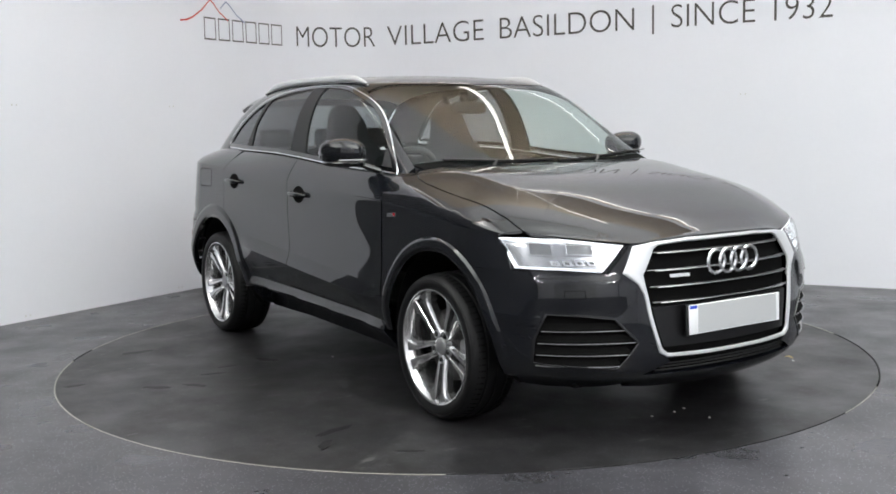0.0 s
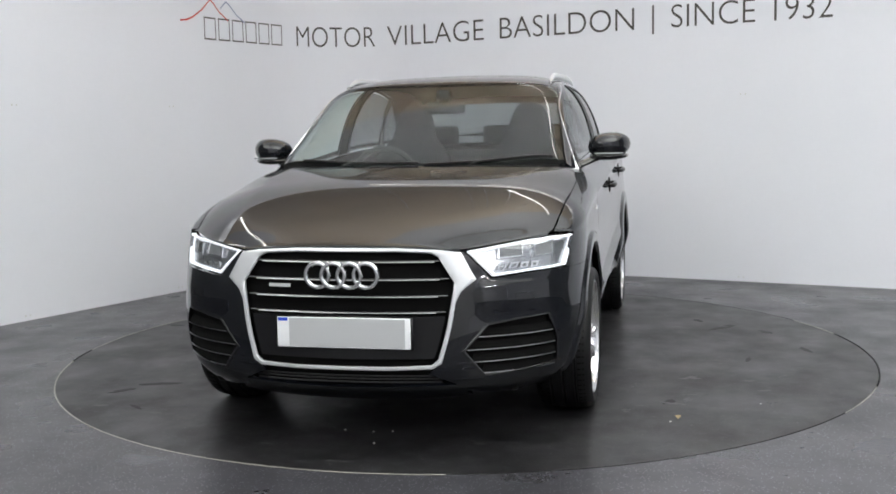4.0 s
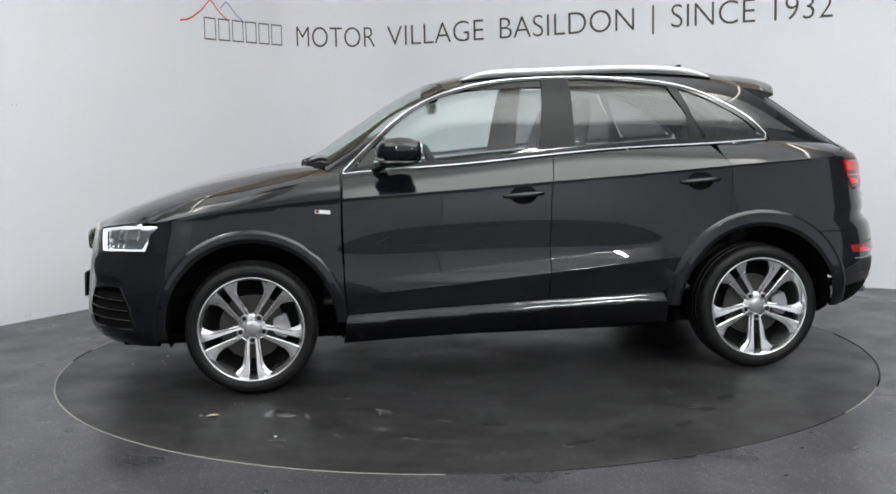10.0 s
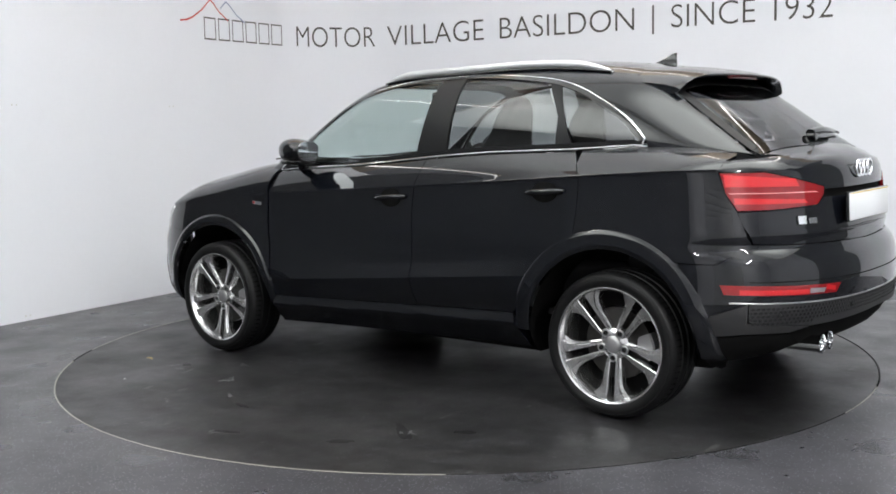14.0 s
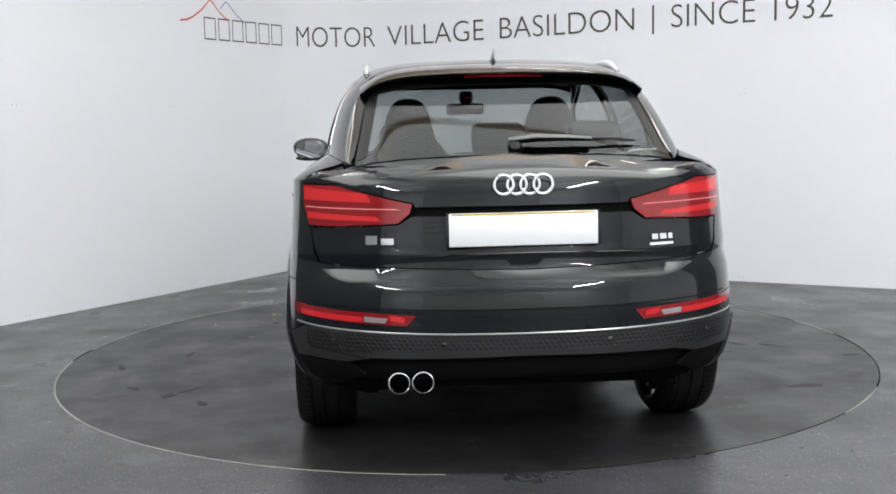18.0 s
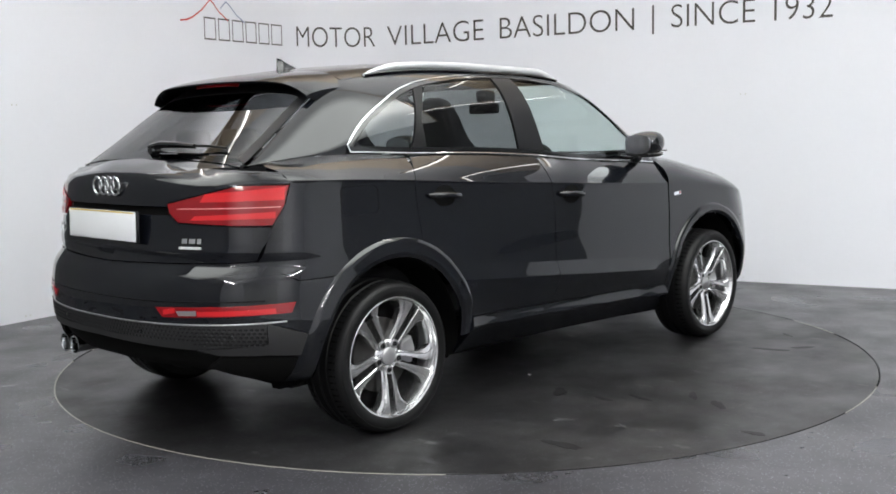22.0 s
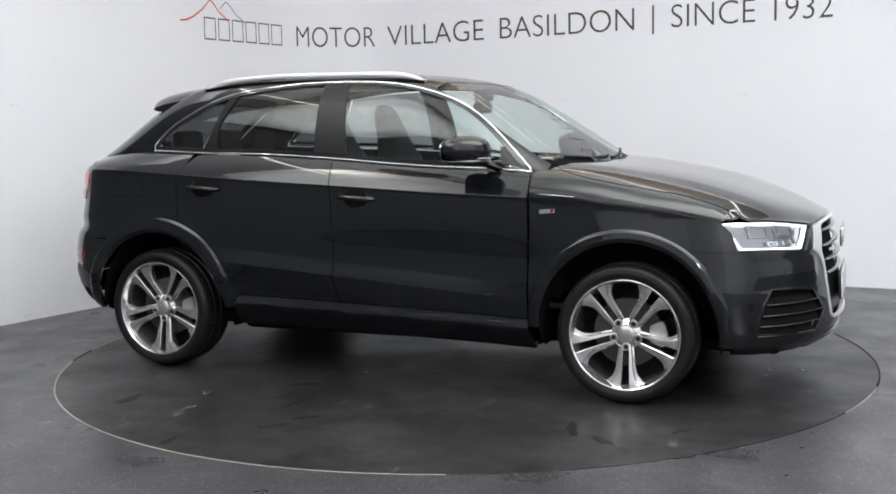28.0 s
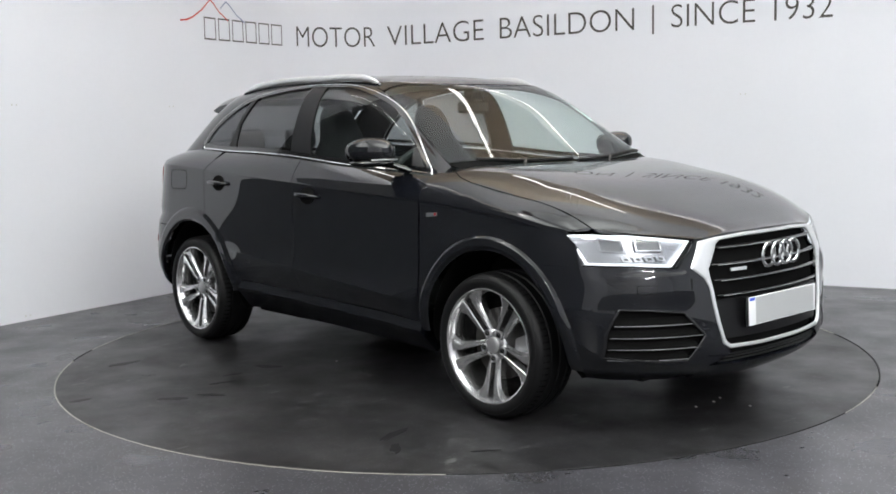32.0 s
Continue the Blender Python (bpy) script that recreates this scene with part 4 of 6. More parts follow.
low_mid = [(0, .333), (fu(.345), .338), (fu(.46), .292), (0, .282)]
for s in (1, -1):
    arch = [p for p in ring_pts(0, AZ, AR, 50, -28, 16) if p[1] > 0.235]
    # split in an upper and a lower skin round the side vent
    aq = (math.sqrt(AR ** 2 - (.455 - AZ) ** 2), .455)
    up_skin = [(fu(.462), .807), (fu(.565), .700), (fu(.70), .712), (fux(.52, .722), .716), (fux(.30, .712), .712)] + [(fux(x, z), z) for x, z in arch if z > .46] + [(fux(*aq), aq[1])] + [vent_l[3], vent_l[2], vent_l[1], vent_l[0], vent_l[6], (fu(.396), .40), (fu(.437), .615), (fu(.458), .655), (fu(.512), .70), (fu(.452), .803)]
    lo_arch = [(fux(*aq), aq[1])] + [(fux(x, z), z) for x, z in arch if z < .45]
    lo_skin = [vent_l[3]] + lo_arch + [(fux(.56, .235), .232), (fu(.62), .236), (fu(.46), .262), (fu(.46), .292), (fu(.345), .338), (fu(.36), .352), (fu(.396), .40), vent_l[6], vent_l[5], vent_l[4]]
    front_panel("front_bumper", up_skin, PAINT, side=s, gap=0.0, flange=0.02)
    front_panel("front_bumper_corner", lo_skin, PAINT, side=s, gap=0.0, flange=0.02)
    front_panel("headlamp_lens", lamp_l, LENS, side=s, gap=0.003, flange=0.006, h=0.02, lift=0.001, label="clear headlamp cover")
front_panel("bumper_lip", mirror_poly([(0, .280), (fu(.46), .290), (fu(.54), .232), (fu(.40), .218), (0, .208)]), PAINT, gap=0.001)


def frame_ring(name, outer, inner, fmap, mat, lift, flange, facing, parent=None, h=0.012, label="", lip=1.0):
    """A band between two outlines with as many points each."""
    o, i = densify_pair(outer, inner, h)
    n = len(o)
    rows = [(0.0, -flange), (0.0, 0.35), (0.12, 0.9), (0.3, 1.0), (0.7, 1.0), (0.88, 0.9), (1.0, 0.35), (1.0, -flange * lip)]
    verts, faces = [], []
    for a, b in zip(o, i):
        for t, e in rows:
            uv = np.array([a + (b - a) * t])
            N = normals_of(fmap, uv, 4e-4)[0]
            P = fmap(uv)[0]
            if np.dot(N, P - np.array(facing)) < 0:
                N = -N
            verts.append(P + N * (lift * e if e > 0 else e))
    m = len(rows)
    for k in range(n):
        j = (k + 1) % n
        for r in range(m - 1):
            faces.append((k * m + r, k * m + r + 1, j * m + r + 1, j * m + r))
    bm = bmesh.new()
    vs = [bm.verts.new(v) for v in verts]
    for f in faces:
        bm.faces.new([vs[q] for q in f])
    return part(name, bm, mat, parent or nose, label)


def densify_pair(a, b, h):
    o, i = [], []
    for k in range(len(a)):
        a0, a1 = np.array(a[k]), np.array(a[(k + 1) % len(a)])
        b0, b1 = np.array(b[k]), np.array(b[(k + 1) % len(b)])
        n = max(1, int(np.linalg.norm(a1 - a0) / h))
        o += [a0 + (a1 - a0) * q / n for q in range(n)]
        i += [b0 + (b1 - b0) * q / n for q in range(n)]
    return o, i


go = mirror_poly([(fu(.20), .824), (fu(.372), .814), (fu(.452), .803), (fu(.512), .70), (fu(.458), .655), (fu(.437), .615), (fu(.393), .378), (fu(.36), .357), (fu(.18), .353)])
gi = mirror_poly([(fu(.20), .810), (fu(.340), .803), (fu(.368), .788), (fu(.432), .690), (fu(.428), .655), (fu(.420), .615), (fu(.378), .393), (fu(.355), .372), (fu(.18), .367)])
frame_ring("grille_frame", go, gi, front_map, SILVER, 0.006, 0.02, (-.2, 0, .55), label="broad matt silver grille frame", lip=.3)


def set_back(fmap, d):
    """A flattened copy of the nose surface, pushed inwards."""
    def f(uv):
        p = fmap(uv).copy()
        p[:, 0] -= d
        return p
    return f


# near-black sheet paints the unlit depth behind the grille slats
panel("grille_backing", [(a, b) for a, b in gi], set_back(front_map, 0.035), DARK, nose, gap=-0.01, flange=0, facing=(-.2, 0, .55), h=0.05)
for z, wy, gloss in ((.773, .385, 0), (.705, .41, 0), (.64, .405, 0), (.578, .395, 0)):
    bm = bmesh.new()
    path = [front_map(np.array([[fu(y), z]]))[0] - np.array([0.012, 0, 0]) for y in np.linspace(-wy, wy, 25)]
    tube_bm(bm, path, 0.012, 8, 0.45)
    part("grille_slat", bm, TRIM, nose)
    bm = bmesh.new()
    tube_bm(bm, [p + np.array([0.011, 0, -0.003]) for p in path[1:-1]], 0.0026, 6, 0.8)
    part("slat_edge", bm, ALLOY_MID, nose, "thin silver edge of a grille slat")
panel("grille_lower_panel", mirror_poly([(0, .565), (fu(.395), .56), (fu(.362), .395), (0, .392)]), set_back(front_map, 0.012), PILLAR, nose, gap=0.001, flange=0.02, facing=(-.2, 0, .55), h=0.04)


def ring_bm(bm, c, r, tube, n=36, m=8, ax=0, ry=0.0, bulge=None):
    rows = []
    for i in range(n):
        a = 2 * math.pi * i / n
        rows.append([])
        for k in range(m):
            b = 2 * math.pi * k / m
            rr = r + tube * math.cos(b)
            rows[-1].append(bm.verts.new((c[0] + tube * 0.7 * math.sin(b), c[1] + rr * math.cos(a), c[2] + rr * math.sin(a))))
    for i in range(n):
        for k in range(m):
            bm.faces.new((rows[i][k], rows[(i + 1) % n][k], rows[(i + 1) % n][(k + 1) % m], rows[i][(k + 1) % m]))


def emblem(x, z, r, step, tube):
    holder = group("emblem", "chrome emblem of four linked rings")
    for k in range(4):
        bm = bmesh.new()
        y = (k - 1.5) * step
        ring_bm(bm, (x - 0.35 * y * y, y, z), r, tube)
        part("ring", bm, CHROME, holder)


emblem(.900, .724, .0475, .0655, .0085)


def number_plate(x, z, rake, sign, band, mat):
    holder = group("number_plate", "blank pale number plate with black surround")
    m = Matrix.Translation((x, 0.005, z)) @ Matrix.Rotation(radians(rake), 4, "Y")
    for name, lo, hi, mt in (("plate_holder", (-.012, -.282, -.064), (0.0, .282, .064), TRIM), ("plate", (0.0, -.272, -.060), (.005, .272, .060), mat)):
        bm = box_bm(bmesh.new(), lo, hi, 0.003)
        if sign < 0:
            for v in bm.verts:
                v.co.x *= -1
        bmesh.ops.transform(bm, matrix=m, verts=bm.verts)
        part(name, bm, mt, holder)
    if not band:
        bm = box_bm(bmesh.new(), (-.0062, -.262, .0535), (-.005, .262, .0585))
        bmesh.ops.transform(bm, matrix=m, verts=bm.verts)
        part("plate_edge", bm, YELLOW, holder, "yellow strip along the plate's top")
    if band:
        bm = box_bm(bmesh.new(), (.005, -.222, -.056), (.0058, .250, .056))
        bmesh.ops.transform(bm, matrix=m, verts=bm.verts)
        part("plain_bar", bm, PLATE_BAR, holder, "plain grey bar in place of the characters")
        bm = box_bm(bmesh.new(), (.005, -.268, .044), (.006, -.228, .057))
        bmesh.ops.transform(bm, matrix=m, verts=bm.verts)
        part("plate_band", bm, BLUE, holder, "blue band on the plate's edge")


number_plate(.906, .500, -2, 1, True, PLATE)

# lower mid intake and side vents, near-black sheets painted as their unlit depth
panel("lower_intake_shade", mirror_poly(low_mid), set_back(front_map, 0.03), DARK, nose, gap=-0.006, flange=0, facing=(-.2, 0, .55), h=0.05)
for z in (.299, .313, .325):
    bm = bmesh.new()
    tube_bm(bm, [front_map(np.array([[fu(y), z]]))[0] - np.array([0.02, 0, 0]) for y in np.linspace(-.40, .40, 17)], 0.006, 6, 0.6)
    part("intake_bar", bm, SATIN, nose)
for s in (1, -1):
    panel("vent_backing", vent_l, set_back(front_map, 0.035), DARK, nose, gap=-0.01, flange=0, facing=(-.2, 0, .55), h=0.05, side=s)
    for k, z in enumerate((.478, .428, .380, .334)):
        def slat(uv, z=z):
            p = front_map(np.stack([uv[:, 0], np.full(len(uv), z) + uv[:, 1] * .5], -1))
            p[:, 0] -= 0.006 + 0.02 * np.clip(uv[:, 1] / 0.03, 0, 1)
            p[:, 2] = z + uv[:, 1]
            return p
        y0 = (.508, .482, .500, .545)[k]
        u0, u1 = fu(y0), fux((.618, .603, .592, .582)[k], z)
        panel("vent_slat", [(u0, 0), (u1, 0.0), (u1, .03), (u0 + .01, .03)], slat, DARK, nose, side=s, gap=0, flange=0.012, h=0.02, facing=(-.2, 0, .3))
        bm = bmesh.new()
        pts = [front_map(np.array([[u, z]]))[0] + np.array([0.0, 0, -0.002]) for u in np.linspace(u0, u1, 14)]
        tube_bm(bm, [(p[0], s * p[1], p[2]) for p in pts], 0.0019, 6)
        part("slat_edge", bm, VENT_EDGE, nose, "thin smoked chrome edge of a vent slat")
    ring_o = vent_l
    cu, cz = np.mean([p[0] for p in vent_l]), np.mean([p[1] for p in vent_l])
    ring_i = [(cu + (a - cu) * .93, cz + (b - cz) * .93) for a, b in vent_l]
    if s > 0:
        frame_ring("vent_surround", ring_o, ring_i, front_map, TRIM, 0.003, 0.02, (-.2, 0, .55))
    else:
        frame_ring("vent_surround", [(-a, b) for a, b in ring_o], [(-a, b) for a, b in ring_i], front_map, TRIM, 0.003, 0.02, (-.2, 0, .55))


def headlamp(s):
    lamp = group("headlamp", "clear headlamp with bright light bar and dark projector")
    panel("lamp_housing", lamp_l, set_back(front_map, 0.05), LAMPSILVER, lamp, gap=0.001, flange=0, side=s, facing=(-.2, 0, .55), h=0.03)
    o = lamp_l
    cu, cz = np.mean([p[0] for p in o]), np.mean([p[1] for p in o])
    i = [(cu + (a - cu) * .925, cz + (b - cz) * .82) for a, b in o]
    o2 = [(cu + (a - cu) * .965, cz + (b - cz) * .93) for a, b in o]
    sg = lambda q: [(s * a, b) for a, b in q]
    frame_ring("light_bar", sg(o2), sg(i), set_back(front_map, 0.024), DRL, 0.006, 0.016, (-.2, 0, .55), parent=lamp, label="lit white daytime light bar")
    # two squarish projector modules in bright bezels
    for du, wu, hz in ((-.080, .060, .032), (.072, .054, .032)):
        q = [(cu + du - wu, cz - hz + .016), (cu + du + wu, cz - hz + .020), (cu + du + wu * .9, cz + hz + .014), (cu + du - wu, cz + hz + .004)]
        qi = [(cu + du + (a - cu - du) * .8, cz + .012 + (b - cz - .012) * .75) for a, b in q]
        frame_ring("projector_bezel", sg(q), sg(qi), set_back(front_map, 0.036), LAMPSILVER, .004, .01, (-.2, 0, .55), parent=lamp)
        panel("projector_lens", qi, set_back(front_map, 0.040), SMOKE, lamp, gap=0, flange=.004, side=s, facing=(-.2, 0, .55), h=.02, label="smoky projector lens")
    # row of small indicator cells along the lower edge
    for k in range(4):
        u0 = cu - .135 + k * .048
        q = [(u0, cz - .052), (u0 + .036, cz - .050), (u0 + .044, cz - .030), (u0 + .010, cz - .031)]
        panel("indicator_cell", q, set_back(front_map, 0.026), CHROME, lamp, gap=0, flange=.008, side=s, facing=(-.2, 0, .55), h=.02)
        qi = [(u0 + .012, cz - .047), (u0 + .030, cz - .046), (u0 + .034, cz - .036), (u0 + .016, cz - .037)]
        panel("indicator_lens", qi, set_back(front_map, 0.0245), SMOKE, lamp, gap=0, flange=.004, side=s, facing=(-.2, 0, .55), h=.02)


for s in (1, -1):
    headlamp(s)

# tail: tailgate, bumper, lamps
rear_facing = (-2.4, 0, 0.6)


def rear_panel(name, poly, mat, **kw):
    kw.setdefault("facing", rear_facing)
    return panel(name, poly, rear_map, mat, kw.pop("parent", body), **kw)


lamp_r = [(ru(.405), 1.012), (ru(.70), 1.082), (rux(-3.088, 1.083), 1.083), (rux(-3.115, 1.0), 1.0), (rux(-3.16, .93), .925), (ru(.70), .925), (ru(.46), .937), (ru(.415), .975)]
gate_edge_u = rux(-3.175, .90)
gate = [(0, 1.187), (ru(.45), 1.178), (ru(.60), 1.162), (rux(-3.10, 1.14), 1.13)] + [(rux(-3.088, 1.083), 1.083), (ru(.70), 1.082), (ru(.405), 1.012), (ru(.415), .975), (ru(.46), .937), (ru(.70), .925), (rux(-3.16, .93), .922), (rux(-3.185, .86), .86), (rux(-3.215, .79), .79), (ru(.66), .783), (0, .768)]
gate_up = gate[:7] + [(ru(.40), .998), (0, .998)]
gate_low = [(0, .968), (ru(.412), .968)] + gate[8:]
rear_ledge()
rear_panel("tailgate", mirror_poly(gate_up), PAINT, h=0.03, flange=0.03)
rear_panel("tailgate_lower", mirror_poly(gate_low), PAINT, h=0.03, flange=0.02, lift=-0.003)
# near-black strip paints the shadow line under the tailgate's overhang
rear_panel("tailgate_shade_strip", mirror_poly([(0, 1.01), (ru(.42), 1.01), (ru(.42), .955), (0, .955)]), DARK, h=0.05, flange=0, lift=-0.02)
arch_r = [p for p in ring_pts(-WB, AZ, AR, 130, 178, 12)]
bump = [(0, .768), (ru(.66), .783), (rux(-3.215, .79), .79), (rux(-3.10, .712), .712), (rux(-2.945, .712), .712)] + [(rux(max(x, -3.4), z), z) for x, z in arch_r if z < .70 and x < -2.93] + [(rux(-3.07, .50), .50), (ru(.80), .555), (ru(.40), .545), (0, .54)]
rear_panel("rear_bumper", mirror_poly(bump), PAINT, h=0.03)
for s in (1, -1):
    corner = [(rux(-3.07, .50), .50)] + [(rux(x, z), z) for x, z in arch_r if z < .495] + [(rux(-3.03, .42), .41), (ru(.80), .425), (ru(.66), .425), (ru(.57), .445), (ru(.80), .475), (ru(.80), .555)]
    rear_panel("rear_bumper_corner", corner, SATIN, side=s, h=0.03)
    valance = [(rux(-3.045, .40), .405), (ru(.80), .42), (ru(.66), .42), (ru(.60), .37), (ru(.72), .315), (rux(-3.1, .29), .285), (rux(-3.045, .30), .30)]
    rear_panel("rear_valance", valance, DARK, side=s, h=0.03, lift=-.004)
band = [(0, .54), (ru(.40), .545), (ru(.80), .555), (ru(.80), .475), (ru(.57), .445), (0, .455)]
rear_panel("bumper_band", mirror_poly(band), SATIN, h=0.03, label="dark grey textured lower bumper band")
# set-back diffuser sheet, near-black paints the shade under the bumper
rear_panel("diffuser", mirror_poly([(0, .46), (ru(.57), .45), (ru(.80), .43), (rux(-3.05, .36), .36), (ru(.72), .315), (0, .33)]), DARK, h=0.04, lift=-0.035, flange=0)
for z, ua in ((.556, .815),):
    bm = bmesh.new()
    tube_bm(bm, [rear_map(np.array([[u, z - .015 + .015 * (u / ru(.8)) ** 2]]))[0] for u in np.linspace(-ru(.84), ru(.84), 41)], 0.0035, 8)
    part("bumper_bead", bm, ALLOY_MID, body, "thin bright bead across the bumper")


# joint between the upper and the lower bumper skin
bm = bmesh.new()
tube_bm(bm, [rear_map(np.array([[u, .630 + .012 * (u / ru(.8)) ** 2]]))[0] for u in np.linspace(-ru(.80), ru(.80), 41)], 0.0022, 6)
part("bumper_joint", bm, DARK, body, "thin dark joint across the bumper")


def tail_lamp(s):
    lamp = group("tail_lamp", "wraparound red tail lamp with brighter bars")
    rear_panel("lamp_lens", lamp_r, RED, side=s, h=0.02, gap=0.003, lift=0.004, parent=lamp)
    for z0, z1, a, b, mat in ((1.018, 1.070, .56, -3.115, RED_BRIGHT), (.990, .996, .45, -3.13, RED_LINE), (.948, .976, .52, -3.15, RED_BRIGHT)):
        u0, u1 = ru(a), rux(b, z0)
        rear_panel("light_bar", [(u0, z0), (u1, z0 + .006), (u1, z1 + .003), (u0 + .02, z0 + (z1 - z0) * .6)], mat, side=s, h=0.02, gap=0.0, lift=0.0055, flange=0.003, parent=lamp)
    fog = group("rear_fog_lamp", "slim red reflector lamp in the rear bumper")
    f = [(ru(.395), .613), (ru(.60), .621), (rux(-3.115, .634), .634), (rux(-3.135, .590), .590), (ru(.60), .577), (ru(.43), .571)]
    rear_panel("lens", f, RED, side=s, h=0.02, gap=0.002, lift=0.003, parent=fog)
    for a, b in ((ru(.44), ru(.495)), (ru(.59), rux(-3.19, .61))):
        rear_panel("reflector", [(a, .602), (b, .612), (b, .592), (a, .583)], RED_BRIGHT, side=s, h=0.02, gap=0, lift=0.0045, flange=0.002, parent=fog)
    rear_panel("clear_section", [(ru(.50), .600), (ru(.585), .604), (ru(.585), .585), (ru(.51), .582)], ALLOY_MID, side=s, h=0.02, gap=0, lift=0.0045, flange=0.002, parent=fog)


for s in (1, -1):
    tail_lamp(s)
emblem(-3.412, 1.075, .035, .048, .0065)
number_plate(-3.440, .917, 2, -1, False, PLATE)
for y in (.47, .382):
    bm = bmesh.new()
    lathe_bm(bm, [(.034, .25), (.036, .02), (.0405, .004), (.041, 0), (.0375, -.001), (.034, .02), (.032, .2)], 28, "x")
    for v in bm.verts:
        v.co = Vector((v.co.x - 3.405, v.co.y + y, v.co.z + .352))
    part("exhaust_tip", bm, CHROME, body, "round chrome exhaust tip")


# spoiler, rails, fin
def spoiler():
    n, verts, faces = 31, [], []
    prof = [(-2.575, 0.003), (-2.68, 0.006), (-2.78, 0.005), (-2.85, -.002), (-2.874, -.008), (-2.872, -.014), (-2.835, -.030), (-2.77, -.036), (-2.68, -.02)]
    for y in np.linspace(-.592, .592, n):
        r = y / .592
        zc = float(top_map(np.array([[-2.58, y]]))[0, 2]) - .012 * abs(r) ** 8
        for k, (x, dz) in enumerate(prof):
            xx = -2.575 + (x + 2.575) * (1 - 0.22 * abs(r) ** 3)
            slope = -0.11 * (-2.575 - xx) - .09 * (-2.575 - xx) ** 2
            verts.append((xx, y, zc + slope + dz))
    m = len(prof)
    for i in range(n - 1):
        for k in range(m):
            faces.append((i * m + k, i * m + (k + 1) % m, (i + 1) * m + (k + 1) % m, (i + 1) * m + k))
    faces += [tuple(range(m)), tuple(range((n - 1) * m, n * m))]
    bm = bmesh.new()
    vs = [bm.verts.new(v) for v in verts]
    for f in faces:
        bm.faces.new([vs[q] for q in f])
    sp = group("roof_spoiler", "gloss black roof spoiler over the rear window")
    part("blade", bm, PAINT, sp)
    bm = bmesh.new()
    tube_bm(bm, [(-2.850 + .10 * (y / .56) ** 2, y, 1.497 - .055 * (y / .56) ** 2) for y in np.linspace(-.16, .16, 9)], .0045, 6)
    part("brake_light", bm, RED, sp, "narrow red high brake light")


spoiler()
for s in (1, -1):
    rail = group("roof_rail", "satin silver roof rail")
    xs = np.linspace(-1.10, -2.46, 40)
    bm = bmesh.new()
    path, tp = [], []
    for x in xs:
        t = (x + 1.10) / (-1.36)
        y = .585 - .02 * t
        zr = float(top_map(np.array([[x, y]]))[0, 2])
        lift = 0.026 * min(1, (t / .10)) ** .6 * min(1, (1 - t) / .12) ** .6 if 0 < t < 1 else 0.0
        path.append((x, s * y, zr + lift))
        tp.append(0.45 + .55 * min(1, t / .1, (1 - t) / .1))
    tube_bm(bm, path, .0145, 12, 1.15, taper=tp)
    part("rail_bar", bm, SILVER, rail)
    bm = bmesh.new()
    tube_bm(bm, [(p[0], p[1], float(top_map(np.array([[p[0], abs(p[1])]]))[0, 2]) + .003) for p in path], .012, 8, .6)
    part("rail_foot", bm, TRIM, rail)
bm = bmesh.new()
vs = []
for k, (x, w, z0, z1) in enumerate(((-2.36, .004, 0, .006), (-2.40, .022, -.004, .022), (-2.44, .028, -.006, .040), (-2.475, .022, -.008, .062), (-2.50, .006, -.008, .066))):
    vs.append([bm.verts.new(p) for p in ((x, -w, 1.577 + z0), (x, -w * .3, 1.577 + z0 + (z1 - z0) * .35), (x, 0, 1.577 + z1 * .85), (x, w * .3, 1.577 + z0 + (z1 - z0) * .35), (x, w, 1.577 + z0))])
for a, b in zip(vs, vs[1:]):
    for k in range(4):
        bm.faces.new((a[k], a[k + 1], b[k + 1], b[k]))
bm.faces.new(vs[0])
bm.faces.new(vs[-1][::-1])
part("roof_aerial", bm, PAINT, body, "black shark-fin roof aerial")


